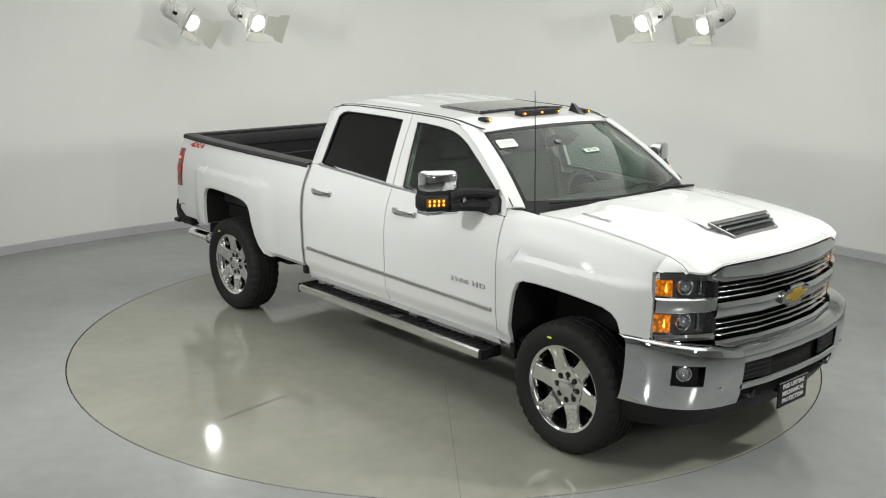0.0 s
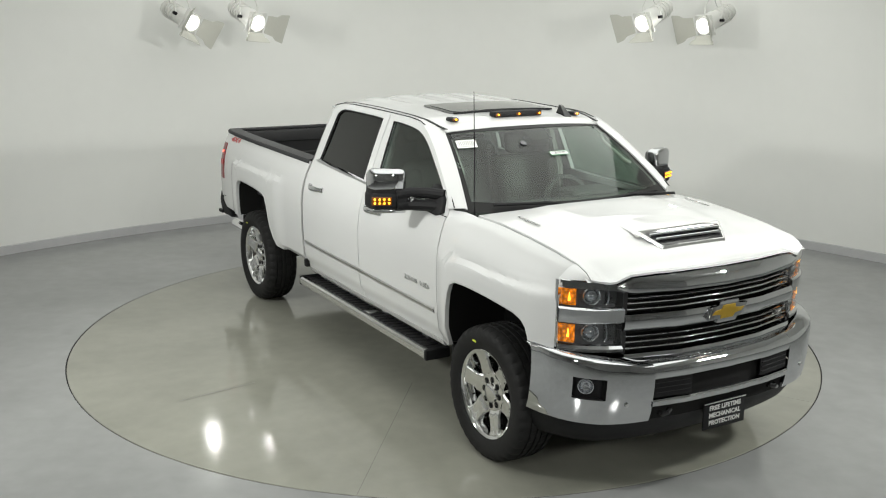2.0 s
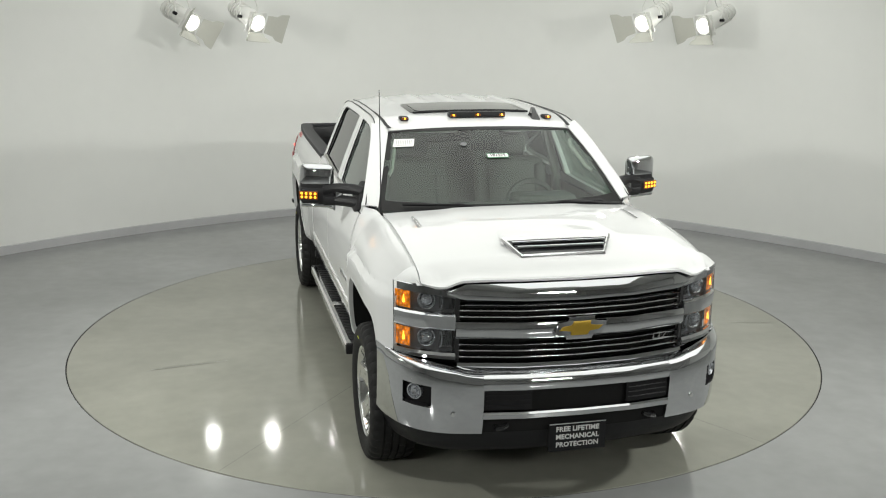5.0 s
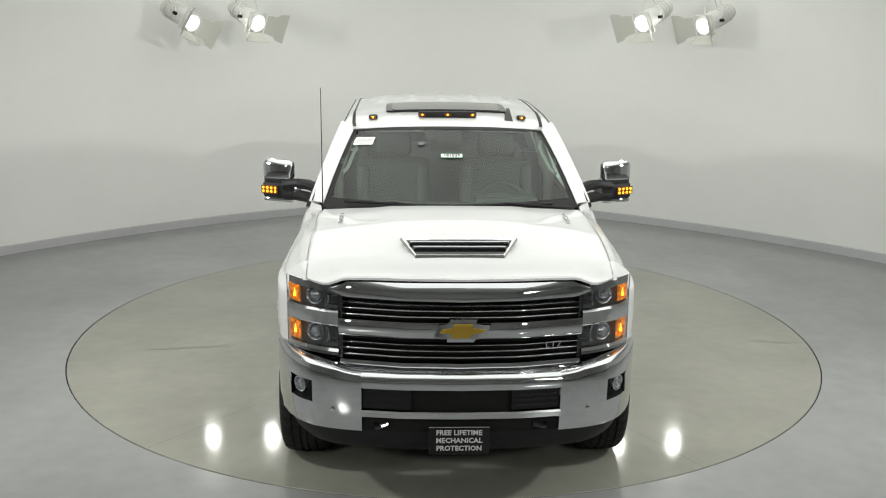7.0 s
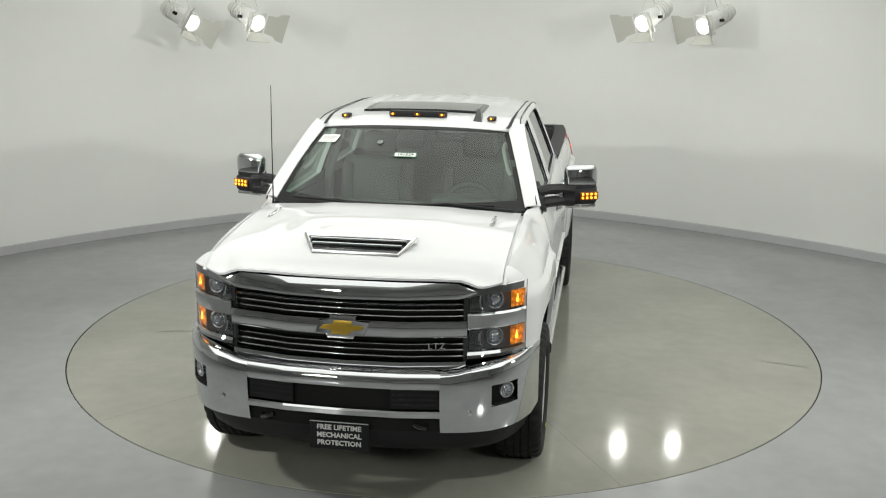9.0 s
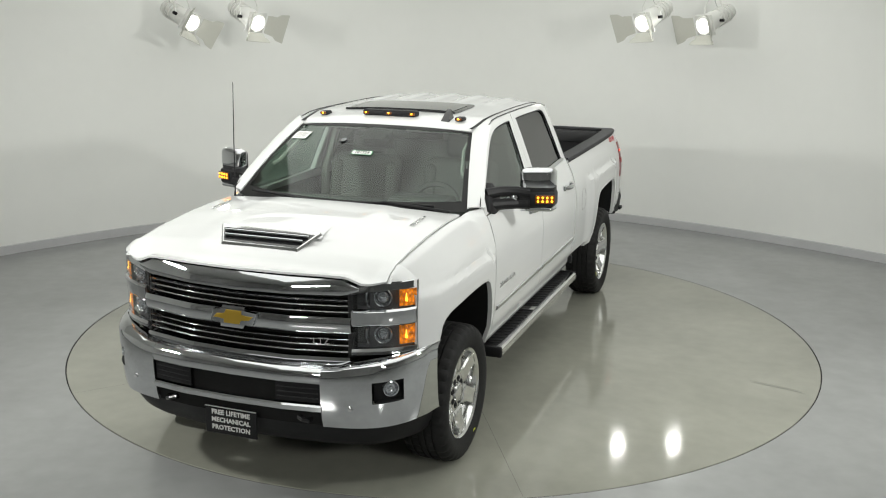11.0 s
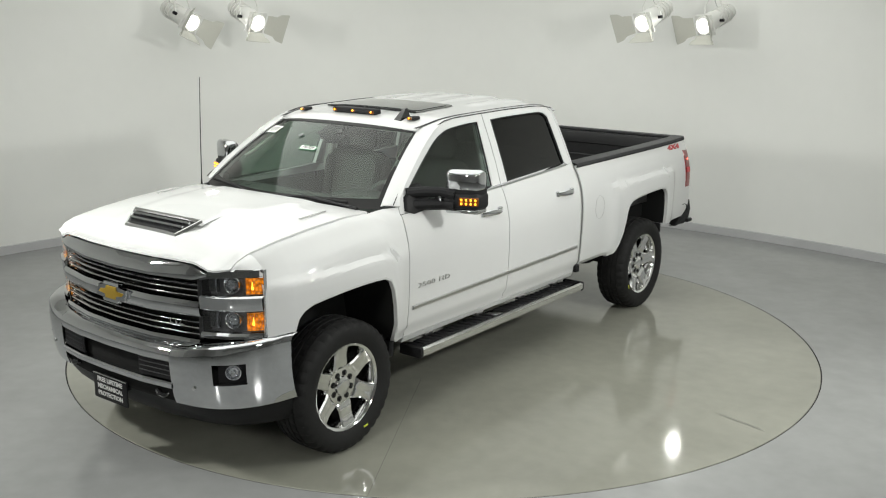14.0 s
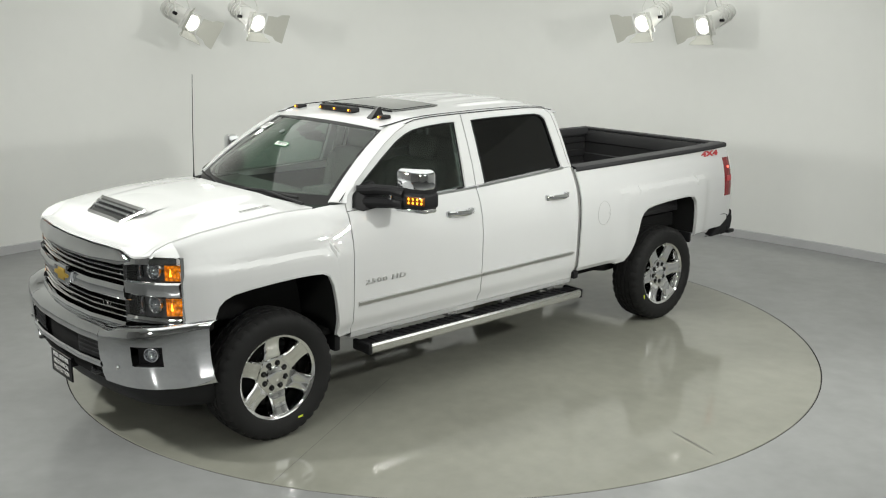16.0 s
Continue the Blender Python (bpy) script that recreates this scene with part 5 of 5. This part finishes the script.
both("bumper_corner", lambda: sheet([[(x, 0.935 + o, z) for o, z in ((-0.05, zl), (0.012, zl + 0.012), (0.022, (zl + zh) / 2), (0.008, zh - 0.008), (-0.05, zh))] for x, zl, zh in ((-4.66, 0.610, 0.635), (-4.72, 0.610, 0.675), (-4.80, 0.612, 0.715), (-4.88, 0.618, 0.775), (-4.93, 0.64, 0.83), (-4.97, 0.655, 0.842))], 0.006), M_BLACK, RB, "black bumper corner")
both("step_lip", lambda: box((-4.96, 0.93, 0.635), (0.10, 0.08, 0.035), 0.012), M_BLACK, RB)
part("exhaust_tip", lathe([(0.045, 0.0), (0.05, 0.002), (0.05, -0.34), (0.044, -0.34), (0.044, -0.01)], 20, "X", at=(-4.58, -0.82, 0.50), closed=True), M_CHROME2, TRUCK, "round exhaust tail pipe")
both("mud_guard", lambda: box((-4.345, 0.86, 0.655), (0.03, 0.16, 0.09), 0.01), M_BLACK)
# fuel door outline on the left bed side
pts = [(-3.065 + 0.075 * math.cos(a), 1.045 + 0.095 * math.sin(a)) for a in np.linspace(0, math.tau, 33)]
part("fuel_door", tube([(x, side_y(x, z) + 0.0005, z) for x, z in pts], 0.0016, 5), M_GREYINK, BEDS[0], "round fuel door seam")
part("fuel_push", lathe([(0.001, 0.004), (0.010, 0.002), (0.012, -0.002)], 14, "Y", at=(-3.13, side_y(-3.13, 1.045), 1.045)), M_WHITE, BEDS[0])

# ---- chassis below
CH = part("chassis", box((-1.9, 0.50, 0.52), (5.3, 0.09, 0.16), 0.01), M_DARK, TRUCK, "dark ladder frame and axles")
part("frame_rail", box((-1.9, -0.50, 0.52), (5.3, 0.09, 0.16), 0.01), M_DARK, CH)
part("cab_floor", box((-1.55, 0, 0.575), (2.45, 1.74, 0.04), 0.005), M_DARK, CH)
part("bed_underside", box((-3.86, 0, 0.80), (2.10, 1.50, 0.12), 0.01), M_DARK, CH)
part("fuel_tank", box((-2.2, 0.28, 0.44), (1.3, 0.30, 0.24), 0.05), M_DARK, CH)
part("transmission", box((-0.9, 0, 0.48), (0.9, 0.32, 0.22), 0.06), M_DARK, CH)
part("engine_block", box((0.10, 0, 0.72), (0.85, 0.80, 0.55), 0.05), M_DARK, CH)
for x in (0.0, -3.904):
    part("axle", tube([(x, -0.78, 0.406), (x, -0.2, 0.406), (x, 0.2, 0.406), (x, 0.78, 0.406)], 0.055, 10), M_DARK, CH)
    part("differential", lathe([(0.03, -0.13), (0.12, -0.08), (0.15, 0.0), (0.12, 0.08), (0.03, 0.13)], 16, "X", at=(x, 0.1, 0.40)), M_DARK, CH)
part("driveshaft", tube([(-1.3, 0, 0.47), (-3.8, 0.08, 0.42)], 0.045, 10), M_DARK, CH)
both("leaf_spring", lambda: tube([(-3.2, 0.62, 0.52), (-3.55, 0.62, 0.45), (-3.904, 0.62, 0.46), (-4.3, 0.62, 0.46), (-4.6, 0.62, 0.56)], 0.035, 8), M_DARK, CH)
both("inner_fender", lambda: box((0.45, 0.72, 0.95), (0.2, 0.30, 0.40), 0.02), M_DARK, CH)
part("skid_shield", box((0.50, 0, 0.40), (0.36, 1.1, 0.05), 0.02), M_DARK, CH)
both("splash_guard", lambda: box((-0.50, 0.80, 0.50), (0.05, 0.22, 0.12), 0.015), M_BLACK, CH)

# ---- cabin
CAB = part("cabin_floor", box((-1.6, 0, 0.62), (2.2, 1.60, 0.04)), M_DASH, TRUCK, "grey and dark cabin interior")
part("headliner", sheet([[(x, y, roof_z(min(x, -1.12), y) - 0.045) for y in np.linspace(-0.62, 0.62, 9)] for x in np.linspace(-2.66, -1.12, 9)]), M_TRIMIN, CAB, "light grey headliner")
part("rear_wall", sheet([[(-2.755 + 0.06 * (z - 1.42) / 0.44, y, z) for z in (0.62, 1.0, 1.435)] for y in (-0.85, 0.85)], 0.01), M_DASH, CAB)
part("rear_glass", sheet([[(-2.76 + 0.06 * (z - 1.42) / 0.44, y * (green_y(z) - 0.10), z) for z in (1.46, 1.62, 1.82)] for y in np.linspace(-1, 1, 7)], 0.004), M_PRIVACY, CAB, "dark rear cab glass")
part("rear_panel", sheet([[(-2.775 + 0.06 * (z - 1.42) / 0.44, y * (green_y(z) - 0.02), z) for z in (1.42, 1.46)] for y in np.linspace(-1, 1, 7)], 0.008), M_WHITE, CAB)
part("rear_header", sheet([[(-2.745 + 0.06 * (z - 1.82) / 0.44, y * (green_y(z) - 0.03), z) for z in (1.815, 1.87)] for y in np.linspace(-1, 1, 7)], 0.008), M_WHITE, CAB)
both("rear_quarter", lambda: sheet([[(-2.77 + 0.06 * (z - 1.42) / 0.44, green_y(z) - d, z) for z in (1.42, 1.62, 1.86)] for d in (0.03, 0.12)], 0.008), M_WHITE, CAB)
both("door_card", lambda: sheet([[(x, y, z) for y, z in ((0.86, 0.62), (0.84, 0.9), (0.80, 1.0), (0.85, 1.08), (0.85, 1.33))] for x in np.linspace(-2.70, -0.62, 8)], 0.01), M_DASH, CAB)
part("dashboard", sheet([[(x, y, z) for x, z in ((-0.40, 1.345), (-0.55, 1.372), (-0.80, 1.365), (-0.90, 1.31), (-0.93, 1.15), (-0.86, 0.9))] for y in np.linspace(-0.80, 0.80, 12)], 0.01), M_DASH, CAB, "dark dashboard")
part("instrument_hood", box((-0.84, 0.38, 1.372), (0.22, 0.42, 0.06), 0.028, seg=3), M_DASH, CAB)
part("steering_wheel", lathe([(0.165, -0.016), (0.190, -0.020), (0.200, 0.0), (0.190, 0.020), (0.165, 0.016)], 36, "X", closed=True), M_DASH, CAB, "dark steering wheel")
sw = CAB.children[-1]
sw.matrix_local = Matrix.Translation((-1.05, 0.38, 1.27)) @ Matrix.Rotation(radians(-22), 4, "Y")
part("wheel_spokes", box((-1.04, 0.38, 1.27), (0.03, 0.35, 0.06), 0.01), M_DASH, CAB)
part("column", tube([(-0.88, 0.38, 1.18), (-1.04, 0.38, 1.27)], 0.045, 10), M_DASH, CAB)
part("console", box((-1.35, 0, 0.92), (0.65, 0.30, 0.30), 0.05), M_SEAT, CAB)


def seat(x, y, w):
    st = part("seat", box((x + 0.10, y, 0.92), (0.52, w, 0.20), 0.06, seg=3), M_SEAT, CAB, "grey leather seat")
    m = Matrix.Translation((x - 0.20, y, 1.24)) @ Matrix.Rotation(radians(-14), 4, "Y")
    part("backrest", box((0, 0, 0), (0.15, w, 0.62), 0.06, None, m, 3), M_SEAT, CAB, "grey leather backrest")
    for k in (-1, 1):
        part("bolster", box((0.05, k * (w / 2 - 0.05), 0), (0.12, 0.09, 0.50), 0.04, None, m, 3), M_SEAT, CAB)
    for k in ((0,) if w < 0.8 else (-1, 0, 1)):
        mh = Matrix.Translation((x - 0.30, y + k * 0.45, 1.63)) @ Matrix.Rotation(radians(-10), 4, "Y")
        part("headrest", box((0, 0, 0), (0.10, 0.27, 0.17), 0.045, None, mh, 3), M_SEAT, CAB, "grey leather headrest")


seat(-1.38, 0.38, 0.54)
seat(-1.38, -0.38, 0.54)
seat(-2.30, 0.0, 1.36)
part("inner_mirror", box((-0.98, 0.0, 1.715), (0.035, 0.24, 0.065), 0.018, seg=3), M_BLACK, CAB, "black inner mirror")
part("camera_housing", box((-0.945, 0.0, 1.742), (0.10, 0.17, 0.05), 0.018, seg=3), M_DARK, CAB, "black camera housing behind the windscreen")
part("mirror_stalk", tube([(-0.95, 0, 1.76), (-0.97, 0, 1.72)], 0.014, 8), M_BLACK, CAB)
both("sun_visor", lambda: box((-1.16, 0.36, 1.80), (0.16, 0.40, 0.016), 0.006), M_TRIMIN, CAB)
both("grab_handle", lambda: tube([(-0.76, 0.70, 1.56), (-0.80, 0.67, 1.585), (-0.98, 0.62, 1.70), (-1.02, 0.63, 1.74)], 0.013, 8), M_TRIMIN, CAB)
both("belt_pillar", lambda: tube([(-1.72, 0.80, 0.9), (-1.72, 0.79, 1.4), (-1.73, 0.66, 1.84)], 0.035, 8), M_TRIMIN, CAB)


# ---------------------------------------------------------------- what moves
TURN = [(0, -48.41), (1, -53.90), (2, -59.52), (3, -65.11), (4, -70.71), (6.5, -84.85), (8, -93.38), (9, -99.06),
        (11.5, -113.12), (13, -121.43), (14, -126.98), (15, -132.5), (16, -137.99)]


def motions():
    for ob in (TRUCK, turntable):
        walk(ob, [(t, pose(0, 0, 0, 0, 0, a)) for t, a in TURN])


motions()
